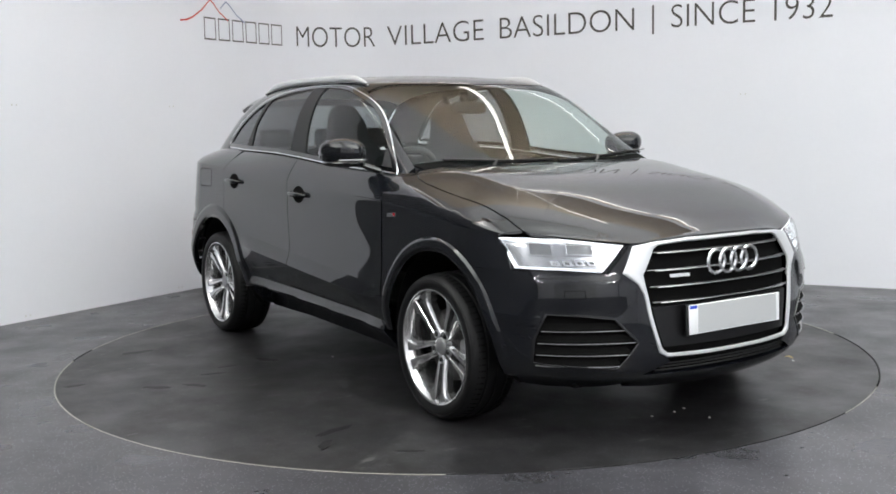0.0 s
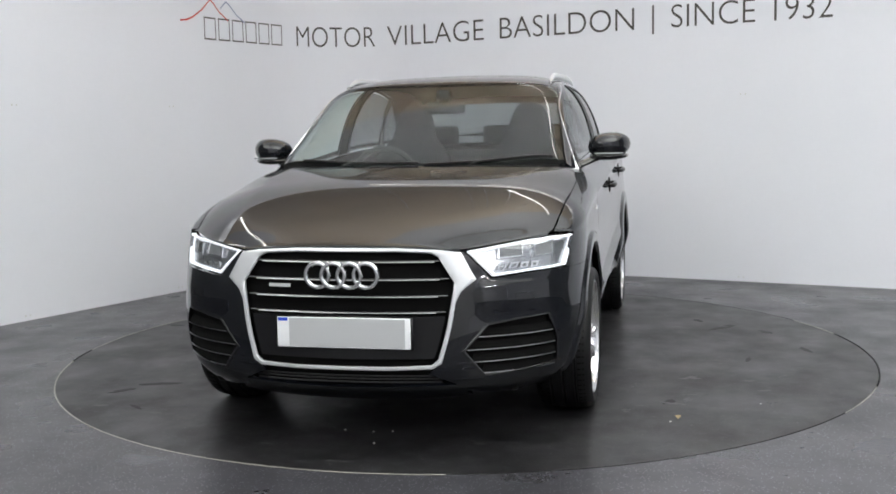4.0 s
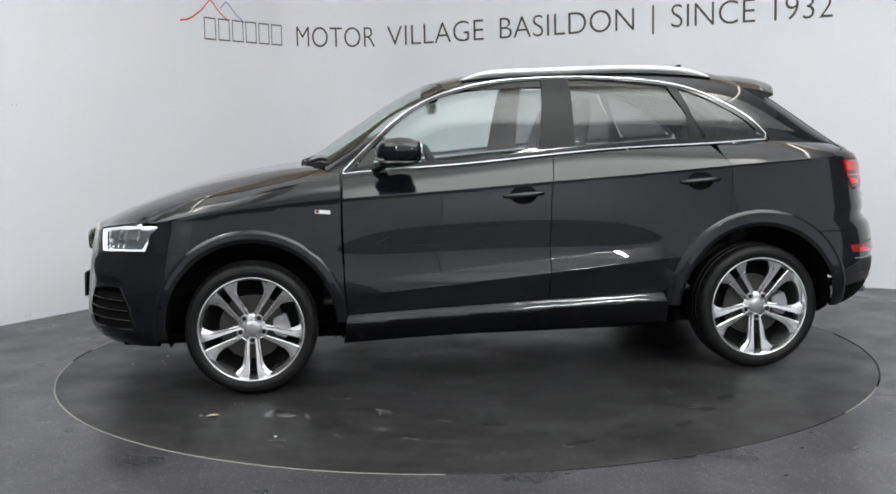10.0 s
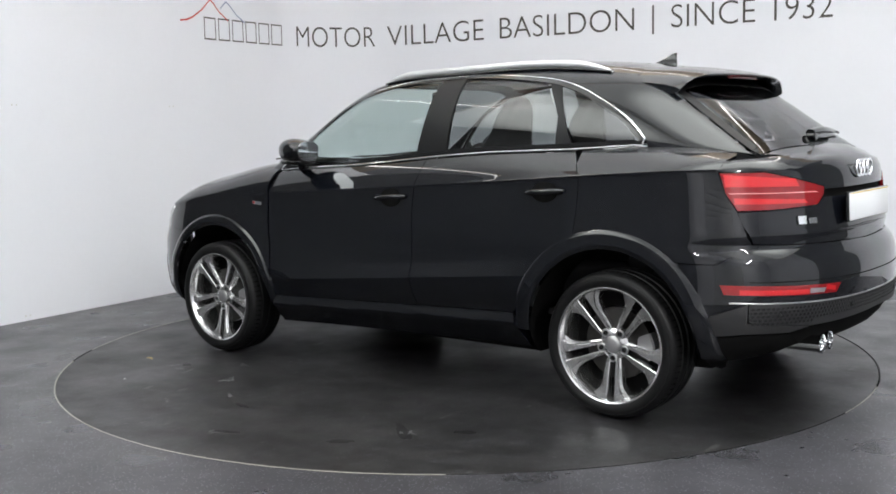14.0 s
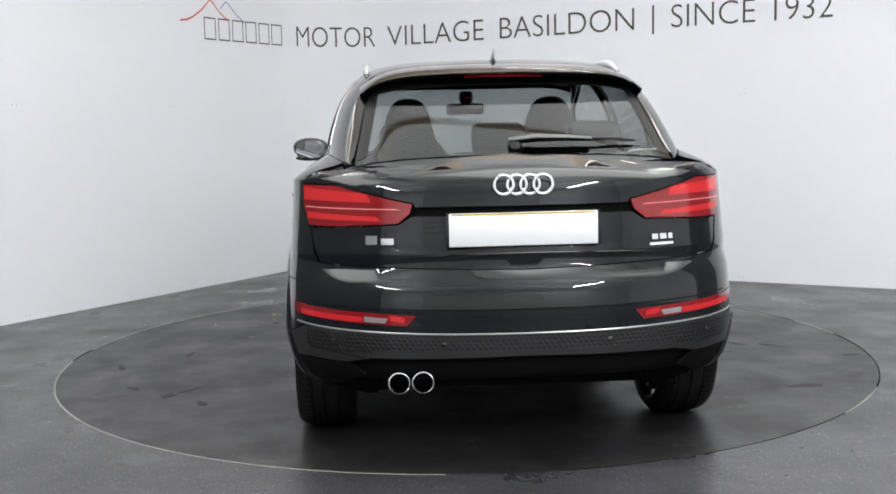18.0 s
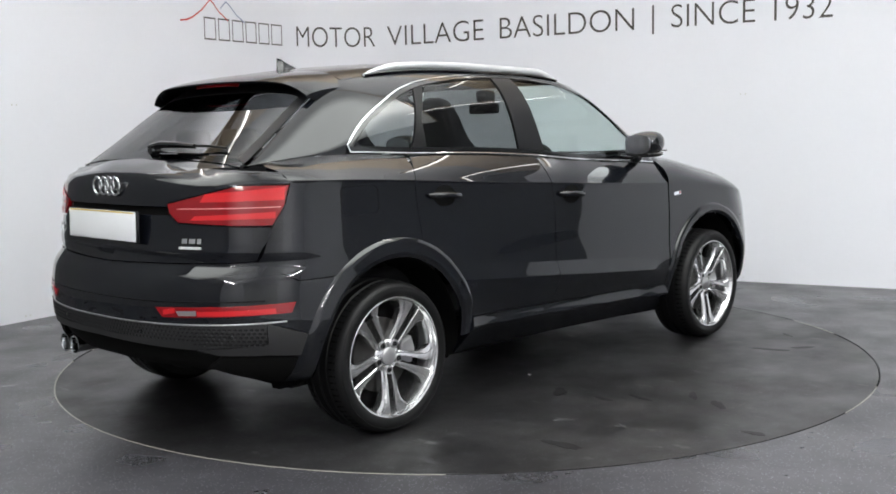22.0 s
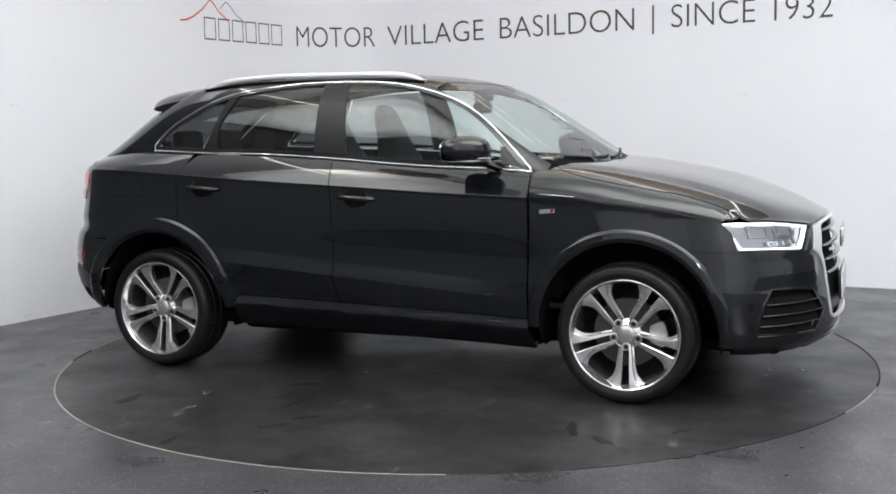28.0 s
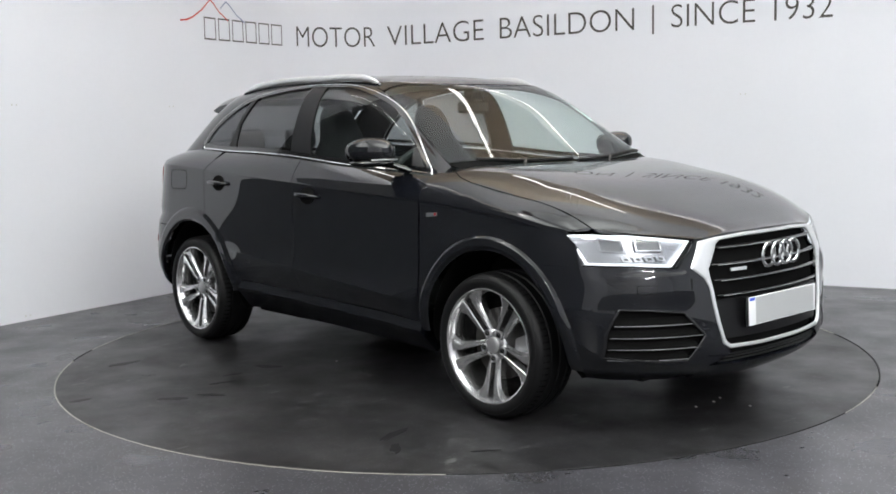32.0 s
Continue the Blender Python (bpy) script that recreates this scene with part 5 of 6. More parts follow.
# ---- wheels ----
def build_wheel():
    wheel = new("wheel")
    wheel.parent = car
    tagged(wheel, "five double-spoke silver alloy wheel with low-profile tyre")
    # tyre: y is outwards
    bm = bmesh.new()
    prof = [(.250, -.01), (.256, .004), (.266, .011), (.282, .017), (.2960, .016), (.3100, .008), (.3180, -.006)]
    prof += [(.3225, -.020), (.3255, -.045), (.3195, -.048), (.3195, -.056), (.3260, -.059), (.3270, -.095), (.3205, -.098), (.3205, -.108), (.3270, -.111), (.3270, -.150), (.3205, -.153), (.3205, -.161), (.3255, -.164), (.3230, -.195), (.3150, -.212), (.2950, -.228), (.262, -.222), (.250, -.20)]
    lathe_bm(bm, prof, 96)
    part("tyre", bm, RUBBER, wheel, "black low-profile tyre")
    # shoulder cuts of the tread
    bm = bmesh.new()
    for k in range(72):
        a = 2 * math.pi * k / 72
        c, s_ = math.cos(a), math.sin(a)
        for y0, y1, r0, r1 in ((-.044, -.012, .3262, .3208), (-.168, -.205, .3260, .3200)):
            w = .0035
            q = [bm.verts.new(((r * c - w * sg * s_), y, (r * s_ + w * sg * c))) for sg in (-1, 1) for r, y in ((r0, y0), (r1, y1))]
            bm.faces.new((q[0], q[1], q[3], q[2]))
    tagged(part("tread_pattern", bm, DARK, wheel), kind="stuff")
    # raised ring on the sidewall
    bm = bmesh.new()
    lathe_bm(bm, [(.2995, .0145), (.3005, .0162), (.3025, .0152), (.3035, .0125)], 72)
    part("sidewall_ring", bm, RUBBER, wheel)
    # rim: barrel and lip
    bm = bmesh.new()
    lathe_bm(bm, [(.254, -.004), (.2600, .006), (.2595, .0105), (.255, .0115), (.250, .0085), (.246, -.002), (.240, -.012), (.234, -.035), (.226, -.10), (.230, -.19), (.246, -.20)], 96)
    part("rim", bm, ALLOY, wheel, "polished alloy rim")
    # pairs of spokes, each with a sharp ridge beside the slot and a lower flank that flares to the rim
    for p in range(5):
        ang = radians(-90 + 72 * p)
        for side in (-1, 1):
            bm = bmesh.new()
            # radius, slot edge, ridge edge, flank edge, height of the face
            st = [(.046, .004, .020, .030, -.036), (.066, .012, .024, .034, -.032), (.085, .0135, .0265, .037, -.028), (.115, .0145, .029, .041, -.023), (.150, .0155, .032, .045, -.018), (.178, .0165, .036, .052, -.014), (.197, .017, .042, .062, -.011), (.214, .018, .052, .080, -.008), (.228, .019, .066, .102, -.006), (.246, .020, .080, .118, -.004)]
            rows = []
            for r, a, m, b, f in st:
                pts = [(a, f - .040), (a, f - .003), (a + .003, f), (m, f - .001), (m + .004, f - .010), (b, f - .013), (b + .001, f - .045)]
                rows.append([])
                for off, y in pts:
                    off *= side
                    x, z = r * math.cos(ang) - off * math.sin(ang), r * math.sin(ang) + off * math.cos(ang)
                    k = min(1.0, .247 / max(1e-6, math.hypot(x, z)))
                    rows[-1].append(bm.verts.new((x * k, y, z * k)))
            for a, b in zip(rows, rows[1:]):
                for k in range(6):
                    bm.faces.new((a[k], a[k + 1], b[k + 1], b[k]))
                bm.faces.new((a[6], a[0], b[0], b[6]))
            bm.faces.new(rows[0])
            bm.faces.new(rows[-1][::-1])
            part("spoke", bm, ALLOY, wheel, smooth=False)
            # raised rim of the pocket on the flank
            bm = bmesh.new()
            loop = [(.105, .0335, -.0345), (.150, .0375, -.0295), (.186, .0440, -.0245), (.186, .0525, -.0255), (.150, .0435, -.0300), (.105, .0385, -.0350), (.105, .0335, -.0345)]
            tube_bm(bm, [(r * math.cos(ang) - o * side * math.sin(ang), y + .003, r * math.sin(ang) + o * side * math.cos(ang)) for r, o, y in loop], .0016, 6, up=(0, 1, 0))
            part("spoke_pocket", bm, ALLOY, wheel)
    bm = bmesh.new()
    lathe_bm(bm, [(.072, -.08), (.070, -.046), (.060, -.038), (.040, -.033), (.036, -.040)], 40)
    part("hub", bm, ALLOY, wheel)
    bm = bmesh.new()
    lathe_bm(bm, [(.0385, -.045), (.0385, -.030), (.034, -.026), (.018, -.023), (.0005, -.022)], 32)
    part("hub_cap", bm, ALLOY_MID, wheel, "domed grey hub cap")
    for p in range(5):
        a = radians(-90 + 72 * p)
        at = Vector((.060 * math.cos(a), 0, .060 * math.sin(a)))
        for nm, prof, n, mt in (("bolt_recess", [(.0185, -.040), (.0185, -.0285), (.0165, -.0275), (.0155, -.034), (.0005, -.034)], 20, ALLOY_MID), ("wheel_bolt", [(.0115, -.05), (.0115, -.027), (.0085, -.0235), (.0005, -.0235)], 6, TRIM)):
            bm = bmesh.new()
            lathe_bm(bm, prof, n)
            for v in bm.verts:
                v.co += at
            part(nm, bm, mt, wheel, "dark wheel bolt" if n == 6 else "")
    bm = bmesh.new()
    lathe_bm(bm, [(.06, -.080), (.160, -.080), (.160, -.102), (.06, -.102)], 56)
    part("brake_disc", bm, DISC, wheel, "plain steel brake disc")
    bm = bmesh.new()
    tube_bm(bm, [(.235 * math.cos(1.0), -.01, .235 * math.sin(1.0)), (.222 * math.cos(1.0), .006, .222 * math.sin(1.0))], .0045, 8, up=(0, 1, 0))
    part("tyre_valve", bm, DARK, wheel)
    # near-black disc stands in for the shade inside the wheel
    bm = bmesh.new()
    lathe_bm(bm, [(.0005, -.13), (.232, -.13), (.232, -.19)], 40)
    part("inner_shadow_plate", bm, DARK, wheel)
    bm = bmesh.new()
    pts = [(.110, 2.80), (.178, 2.78), (.188, 3.14), (.178, 3.50), (.110, 3.48)]
    o = [(r * math.cos(t), r * math.sin(t)) for r, t in pts]
    prism_bm(bm, o, lambda u, v, w: (u, -.115 + w, v), .055)
    bmesh.ops.bevel(bm, geom=list(bm.edges), offset=.006, segments=2, affect="EDGES")
    part("brake_caliper", bm, ALLOY_MID, wheel, "grey brake caliper")
    return wheel


HUBY = .897
master = build_wheel()
REAR_AXLE = -WB - .012
places = [(0.0, 1, HUBY), (0.0, -1, HUBY), (REAR_AXLE, 1, HUBY - .022), (REAR_AXLE, -1, HUBY - .022)]
for k, (x, s, hub_y) in enumerate(places):
    m = SHIFT @ Matrix.Translation((x, s * hub_y, .3265)) @ (Matrix.Identity(4) if s > 0 else Matrix.Rotation(math.pi, 4, "Z"))
    if k == 0:
        master.matrix_basis = m
    else:
        copy_thing(master, m)

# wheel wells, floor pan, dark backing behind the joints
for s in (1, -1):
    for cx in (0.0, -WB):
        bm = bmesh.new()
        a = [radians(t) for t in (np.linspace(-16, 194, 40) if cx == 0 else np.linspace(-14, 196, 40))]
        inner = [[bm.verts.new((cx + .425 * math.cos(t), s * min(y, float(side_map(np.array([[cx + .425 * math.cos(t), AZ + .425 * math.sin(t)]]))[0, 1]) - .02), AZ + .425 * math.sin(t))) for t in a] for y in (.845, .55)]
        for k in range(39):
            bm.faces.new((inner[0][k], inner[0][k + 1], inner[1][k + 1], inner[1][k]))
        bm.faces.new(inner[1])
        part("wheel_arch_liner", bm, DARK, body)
bm = bmesh.new()
box_bm(bm, (-3.0, -.655, .225), (.66, .655, .28), .02)
part("floor_pan", bm, DARK, body)
bm = bmesh.new()
box_bm(bm, (-2.17, -.72, .215), (-.44, .72, .40), .03)
part("underbody", bm, DARK, body)

# ---- car: fittings ----
def super_ball(bm, c, h, p=2.6, nu=28, nv=16, clip=None):
    """A rounded box-like ball of half sizes h; clip(co) may push points."""
    def pw(t, e):
        return math.copysign(abs(t) ** e, t)
    rows = []
    for j in range(nv + 1):
        v = -math.pi / 2 + math.pi * j / nv
        row = []
        for i in range(nu):
            u = 2 * math.pi * i / nu
            e = 2 / p
            co = Vector((c[0] + h[0] * pw(math.cos(v), e) * pw(math.cos(u), e), c[1] + h[1] * pw(math.cos(v), e) * pw(math.sin(u), e), c[2] + h[2] * pw(math.sin(v), e)))
            row.append(bm.verts.new(clip(co) if clip else co))
        rows.append(row)
    for a, b in zip(rows, rows[1:]):
        for i in range(nu):
            bm.faces.new((a[i], a[(i + 1) % nu], b[(i + 1) % nu], b[i]))
    bmesh.ops.remove_doubles(bm, verts=bm.verts, dist=1e-5)
    return bm


def door_mirror(s):
    mir = group("door_mirror", "black door mirror with dark foot")

    def cap(co):
        t = (co.y - .915) / .11
        co.x += -0.035 * t * t - 0.01 * t
        co.x = max(co.x, -.825 - .02 * t)
        co.z += 0.006 * t
        co.y *= s
        return co
    part("mirror_cap", super_ball(bmesh.new(), (-.735, .925, 1.182), (.104, .108, .066), 2.25, clip=cap), PAINT, mir)

    def low(co):
        t = (co.y - .915) / .11
        co.x += -0.035 * t * t - 0.01 * t
        co.x = max(co.x, -.822 - .02 * t)
        co.y *= s
        return co
    part("mirror_base", super_ball(bmesh.new(), (-.735, .923, 1.128), (.102, .100, .022), 2.2, nv=10, clip=low), TRIM, mir, "gloss black lower mirror shell")
    bm = bmesh.new()
    tube_bm(bm, [(-.64, s * .78, 1.085), (-.66, s * .81, 1.098), (-.69, s * .85, 1.115), (-.715, s * .89, 1.128)], .030, 10, .55)
    part("mirror_foot", bm, TRIM, mir)
    bm = bmesh.new()
    ell = [(.925 + .088 * math.copysign(abs(math.cos(a)) ** .75, math.cos(a)), 1.180 + .052 * math.copysign(abs(math.sin(a)) ** .75, math.sin(a))) for a in [2 * math.pi * k / 28 for k in range(28)]]
    prism_bm(bm, ell, lambda u, v, w: (-.828 - w - .02 * (u - .915) / .11, s * u, v), .003)
    part("mirror_glass", bm, MIRROR, mir, "bright mirror glass")
    bm = bmesh.new()
    tube_bm(bm, [(-.632 + -.035 * ((y - .915) / .11) ** 2 - .01 * (y - .915) / .11 - .002, s * y, 1.143) for y in np.linspace(.86, 1.0, 8)], .0045, 6)
    part("indicator_strip", bm, SMOKE, mir, "smoky indicator strip")
    # black triangle at the window's front corner
    tri = [(-.50, cv_z(-.50, 1.075)), (-.62, cv_z(-.62, 1.085)), (-.64, cv_z(-.64, 1.20)), (-.60, cv_z(-.60, 1.18))]
    panel("mirror_triangle", tri, cabin_map, SATIN, mir, vscale=.75, side=s, gap=0, flange=.004, lift=-.002, facing=(-1.5, 0, 1.0))


def door_handle(s, xc, z):
    hd = group("door_handle", "black door handle over a flat patch of painted shade")
    bm = bmesh.new()
    path, tp = [], []
    for t in np.linspace(-1, 1, 15):
        x = xc - t * .102
        zz = z + .006 * t
        y = float(side_map(np.array([[x, zz]]))[0, 1])
        path.append((x, s * (y + .006 + .026 * (1 - abs(t) ** 3)), zz))
        tp.append(.55 + .45 * (1 - abs(t) ** 4))
    tube_bm(bm, path, .0155, 10, .95, taper=tp)
    part("grip", bm, PAINT, hd)
    # flat near-black disc paints the shade of the hollow behind the grip
    bowl_shade = [(xc + .070 * math.cos(a), z - .002 + .046 * math.sin(a)) for a in [2 * math.pi * k / 24 for k in range(24)]]

    def dish(uv):
        p = side_map(uv)
        p[:, 1] += .0015
        return p
    panel("bowl_shade", bowl_shade, dish, DARK, hd, h=.012, gap=0, flange=.004, side=s)


for s in (1, -1):
    door_mirror(s)
    door_handle(s, -1.368, .948)
    door_handle(s, -2.290, .994)
    bar = [(-.328, .886), (-.402, .880), (-.402, .898), (-.328, .904)]
    panel("side_badge", bar, side_map, CHROME, body, side=s, gap=0, flange=.003, lift=.003, h=.02, label="small plain chrome badge bar")
    panel("badge_stripe", [(-.332, .889), (-.348, .888), (-.348, .901), (-.332, .902)], side_map, RED, body, side=s, gap=0, flange=.002, lift=.0042, h=.02)
    # washer cover outlines under the lamps
    us = [(fu(.655), .640), (fu(.72), .640), (fu(.72), .605), (fu(.655), .605)]
    cu, cz = sum(p[0] for p in us) / 4, sum(p[1] for p in us) / 4
    o, i = [(s * a, b) for a, b in us], [(s * (cu + (a - cu) * .96), cz + (b - cz) * .90) for a, b in us]
    frame_ring("washer_joint", o, i, front_map, DARK, .0006, .002, (-.2, 0, .55), parent=body)
    # parking sensor dots in the rear bumper
    for yy in (.30, .70):
        p = rear_map(np.array([[s * ru(yy), .505]]))[0]
        bm = bmesh.new()
        lathe_bm(bm, [(.011, .004), (.0105, -.001), (.008, -.0025), (.0004, -.003)], 16, "x")
        for v in bm.verts:
            v.co = Vector((v.co.x + p[0], v.co.y + p[1], v.co.z + p[2]))
        part("parking_sensor", bm, TRIM, body)


def block_on_rear(name, y0, y1, z0, z1, mat, lift=.004, label=""):
    a, b = (ru(y0), ru(y1))
    rear_panel(name, [(a, z0), (b, z0), (b, z1), (a, z1)], mat, gap=0, flange=.003, lift=lift, h=.02, parent=body, label=label)


block_on_rear("model_badge", .578, .535, .862, .896, CHROME, label="plain chrome badge block")
block_on_rear("model_badge", .522, .475, .862, .886, CHROME, label="plain chrome badge block")
for a, b in ((-.485, -.510), (-.517, -.545), (-.552, -.570)):
    block_on_rear("engine_badge", a, b, .857, .877, CHROME, label="small plain chrome badge block")
block_on_rear("drive_badge", -.475, -.572, .836, .846, SILVER, label="thin plain silver badge bar")
panel("grille_badge", [(fu(-.315), .673), (fu(-.222), .673), (fu(-.222), .686), (fu(-.315), .686)], set_back(front_map, -.002), SILVER, nose, gap=0, flange=.004, facing=(-.2, 0, .55), h=.02, label="thin plain silver badge bar")

# fuel flap: an outline on the car's right rear wing
fo = [(-2.885, 1.045), (-2.885, .965), (-2.87, .945), (-2.70, .945), (-2.682, .965), (-2.682, 1.045), (-2.70, 1.062), (-2.87, 1.062)]
fc = (-2.784, 1.003)
frame_ring("fuel_flap_joint", [(x, z) for x, z in fo], [(fc[0] + (x - fc[0]) * .975, fc[1] + (z - fc[1]) * .955) for x, z in fo], lambda uv: side_map(uv) * np.array([1, -1, 1]), DARK, .0006, .002, (-2.4, 0, .8), parent=body)

# crease blade low on the tailgate
bm = bmesh.new()
path = [rear_map(np.array([[u, .828 - .012 * (u / .5) ** 2]]))[0] + np.array([.003, 0, 0]) for u in np.linspace(-.52, .52, 31)]
tube_bm(bm, path, .010, 8, .6, taper=[max(.08, 1 - abs(k - 15) / 15.5) for k in range(31)])
part("tailgate_lip", bm, PAINT, body)

# wipers
wip = group("rear_wiper", "black rear window wiper")


def on_glass(x, y, d):
    p = top_map(np.array([[x, y]]))[0]
    return (p[0] - d * .6, p[1], p[2] + d * .8)


bm = bmesh.new()
tube_bm(bm, [on_glass(-3.165, .02, .02), on_glass(-3.165, -.08, .035), on_glass(-3.16, -.20, .032), on_glass(-3.155, -.30, .026)], .018, 10, .8, taper=[1.2, 1.2, 1, .7])
part("arm", bm, TRIM, wip)
bm = bmesh.new()
tube_bm(bm, [on_glass(-3.155, -.26, .026), on_glass(-3.14, -.38, .02), on_glass(-3.13, -.475, .015)], .006, 8)
part("blade", bm, RUBBER, wip)
bm = bmesh.new()
lathe_bm(bm, [(.026, -.03), (.026, .02), (.020, .03), (.001, .032)], 20, "z")
q = on_glass(-3.175, .0, .01)
for v in bm.verts:
    v.co = Vector((q[0] - v.co.z * .6, q[1] + v.co.x, q[2] + v.co.y * .8))
part("pivot", bm, TRIM, wip)
for y0, y1 in ((-.60, .02), (.05, .68)):
    w = group("front_wiper", "black windscreen wiper at rest")
    bm = bmesh.new()
    pts = []
    for y in np.linspace(y0, y1, 12):
        x = screen_low(y) - .018 - .02 * (y - y0)
        p = top_map(np.array([[x, y]]))[0]
        pts.append((p[0] + .004, p[1], p[2] + .003))
    tube_bm(bm, pts, .007, 8, .8)
    part("blade", bm, RUBBER, w)
    bm = bmesh.new()
    e = pts[5]
    tube_bm(bm, [(e[0], e[1], e[2] + .004), (e[0] + .04, (e[1] + pts[0][1]) / 2 + .1, e[2] - .012), (-.27, y0 + .18, 1.06)], .007, 8, .6)
    part("arm", bm, SATIN, w)
# cowl: dark plastic between bonnet and screen
cowl = [(-.235, y) for y in np.linspace(-.5, .5, 11)] + [(-.32, .70), (-.42, .735)] + [(screen_low(y) - .03, y) for y in np.linspace(.70, -.70, 25)] + [(-.42, -.735), (-.32, -.70)]


def cowl_map(uv):
    p = top_map(uv)
    h = hood_map(uv)
    p[:, 2] = np.maximum(p[:, 2] - .008, np.minimum(h[:, 2] - .022, p[:, 2] + .05))
    return p


panel("cowl_panel", cowl, cowl_map, DARK, body, gap=0, flange=.01, h=.05, facing=(-1, 0, 0))

# honeycomb cells pressed into the lower bumper band
bm = bmesh.new()
for r in range(5):
    for k in range(-46, 47):
        u, z = k * .021 + (r % 2) * .0105, .470 + r * .0150
        if abs(u) > ru(.80) or (abs(u) < ru(.57) and z < .474):
            continue
        uv = np.array([[u + .0086 * math.cos(radians(60 * j)), z + .0058 * math.sin(radians(60 * j))] for j in range(6)])
        pts = rear_map(uv) - np.array([.0012 if abs(u) < ru(.50) else .0032, 0, 0])
        c = bm.verts.new(pts.mean(0) + np.array([.003, 0, 0]))
        vs = [bm.verts.new(p) for p in pts]
        for j in range(6):
            bm.faces.new((vs[j], vs[(j + 1) % 6], c))
tagged(part("honeycomb_mesh", bm, PILLAR, body, smooth=False), kind="stuff")

# ---- car: inside ----
def rounded(name, lo, hi, mat, parent, bevel=.05, lean=0.0, pivot=None, label=""):
    bm = box_bm(bmesh.new(), lo, hi, bevel, 4)
    if lean:
        pv = pivot or ((lo[0] + hi[0]) / 2, 0, lo[2])
        bmesh.ops.transform(bm, matrix=Matrix.Translation(pv) @ Matrix.Rotation(radians(lean), 4, "Y") @ Matrix.Translation([-c for c in pv]), verts=bm.verts)
    return part(name, bm, mat, parent, label)


for y in (-.365, .365):
    seat = group("front_seat", "dark cloth front seat")
    rounded("cushion", (-1.62, y - .25, .50), (-1.08, y + .25, .66), CLOTH, seat, .06)
    def shell(co, y=y):
        t = (co.z - 1.0) / .44
        q = min(1, max(0, (t - .18) / .42))
        co.y = y + (co.y - y) * (1 - .44 * q * q * (3 - 2 * q)) * (1 - .10 * max(0, -t))
        co.x += -.29 * (co.z - .62) + .02 * ((co.y - y) / .25) ** 2
        return co
    part("backrest", super_ball(bmesh.new(), (-1.57, y, 1.0), (.075, .25, .44), 3.0, 28, 24, clip=shell), CLOTH, seat, "one-piece dark cloth backrest and headrest")
bench = group("rear_bench", "dark cloth rear bench seat")
rounded("cushion", (-2.58, -.62, .48), (-2.05, .62, .66), CLOTH, bench, .06)
rounded("backrest", (-2.66, -.62, .60), (-2.54, .62, 1.15), CLOTH, bench, .05, -14, (-2.58, 0, .62))
for y in (-.40, .01, .40):
    rounded("headrest", (-2.76, y - .115, 1.17), (-2.68, y + .115, 1.305), CLOTH, bench, .035)
cab = group("cabin_trim", "dark cabin trim with pale headlining")
rounded("dashboard", (-1.0, -.70, .70), (-.44, .70, 1.02), DASH, cab, .07)
rounded("instrument_hood", (-.98, -.53, .98), (-.78, -.21, 1.07), DASH, cab, .04)
rounded("centre_screen", (-.96, -.11, 1.01), (-.92, .11, 1.10), TRIM, cab, .012)
rounded("centre_console", (-1.7, -.11, .40), (-.9, .11, .66), DASH, cab, .04)
rounded("parcel_shelf", (-3.12, -.58, 1.075), (-2.74, .58, 1.10), DASH, cab, .01)
rounded("cabin_floor", (-3.1, -.70, .40), (-.35, .70, .43), DASH, cab, .01)
for s in (1, -1):
    rounded("door_card", (-2.08, s * .775 - .035, .42), (-.62, s * .775 + .02, 1.065), DASH, cab, .02)
    rounded("boot_side", (-3.10, s * .63 - .03, .84), (-2.08, s * .63 + .03, 1.10), DASH, cab, .02)
liner = [(x, y) for x, y in ((-1.16, -.56), (-1.16, .56), (-2.66, .54), (-2.66, -.54))]
panel("headlining", liner, top_map, BEIGE, cab, gap=0, flange=0, lift=-.03, h=.06, facing=(-1.8, 0, 1.0))
rounded("bulkhead", (-.42, -.70, .45), (-.36, .70, 1.0), DARK, cab, .01)
rounded("tail_inner", (-3.24, -.52, .45), (-3.18, .52, 1.05), DARK, cab, .01)
sw = group("steering_wheel", "black steering wheel on the right-hand side")
bm = bmesh.new()
for i in range(1):
    rows = []
    for k in range(40):
        a = 2 * math.pi * k / 40
        rows.append([bm.verts.new((.016 * math.sin(b), (.182 + .016 * math.cos(b)) * math.cos(a), (.182 + .016 * math.cos(b)) * math.sin(a))) for b in [2 * math.pi * j / 8 for j in range(8)]])
    for k in range(40):
        for j in range(8):
            bm.faces.new((rows[k][j], rows[(k + 1) % 40][j], rows[(k + 1) % 40][(j + 1) % 8], rows[k][(j + 1) % 8]))
SWM = Matrix.Translation((-1.08, -.365, 1.015)) @ Matrix.Rotation(radians(24), 4, "Y")
bmesh.ops.transform(bm, matrix=SWM, verts=bm.verts)
part("wheel_rim", bm, DASH, sw)
bm = box_bm(bmesh.new(), (-.03, -.07, -.06), (.02, .07, .05), .025, 3)
bmesh.ops.transform(bm, matrix=SWM, verts=bm.verts)
part("wheel_boss", bm, DASH, sw)
for a in (0, 180, 270):
    bm = bmesh.new()
    tube_bm(bm, [(0, .05 * math.cos(radians(a)), .05 * math.sin(radians(a))), (0, .175 * math.cos(radians(a)), .175 * math.sin(radians(a)))], .016, 8, .6)
    bmesh.ops.transform(bm, matrix=SWM, verts=bm.verts)
    part("wheel_spoke", bm, DASH, sw)
im = group("interior_mirror", "dark interior mirror behind the windscreen")
rounded("mirror_body", (-1.03, -.105, 1.365), (-.99, .115, 1.43), TRIM, im, .018)
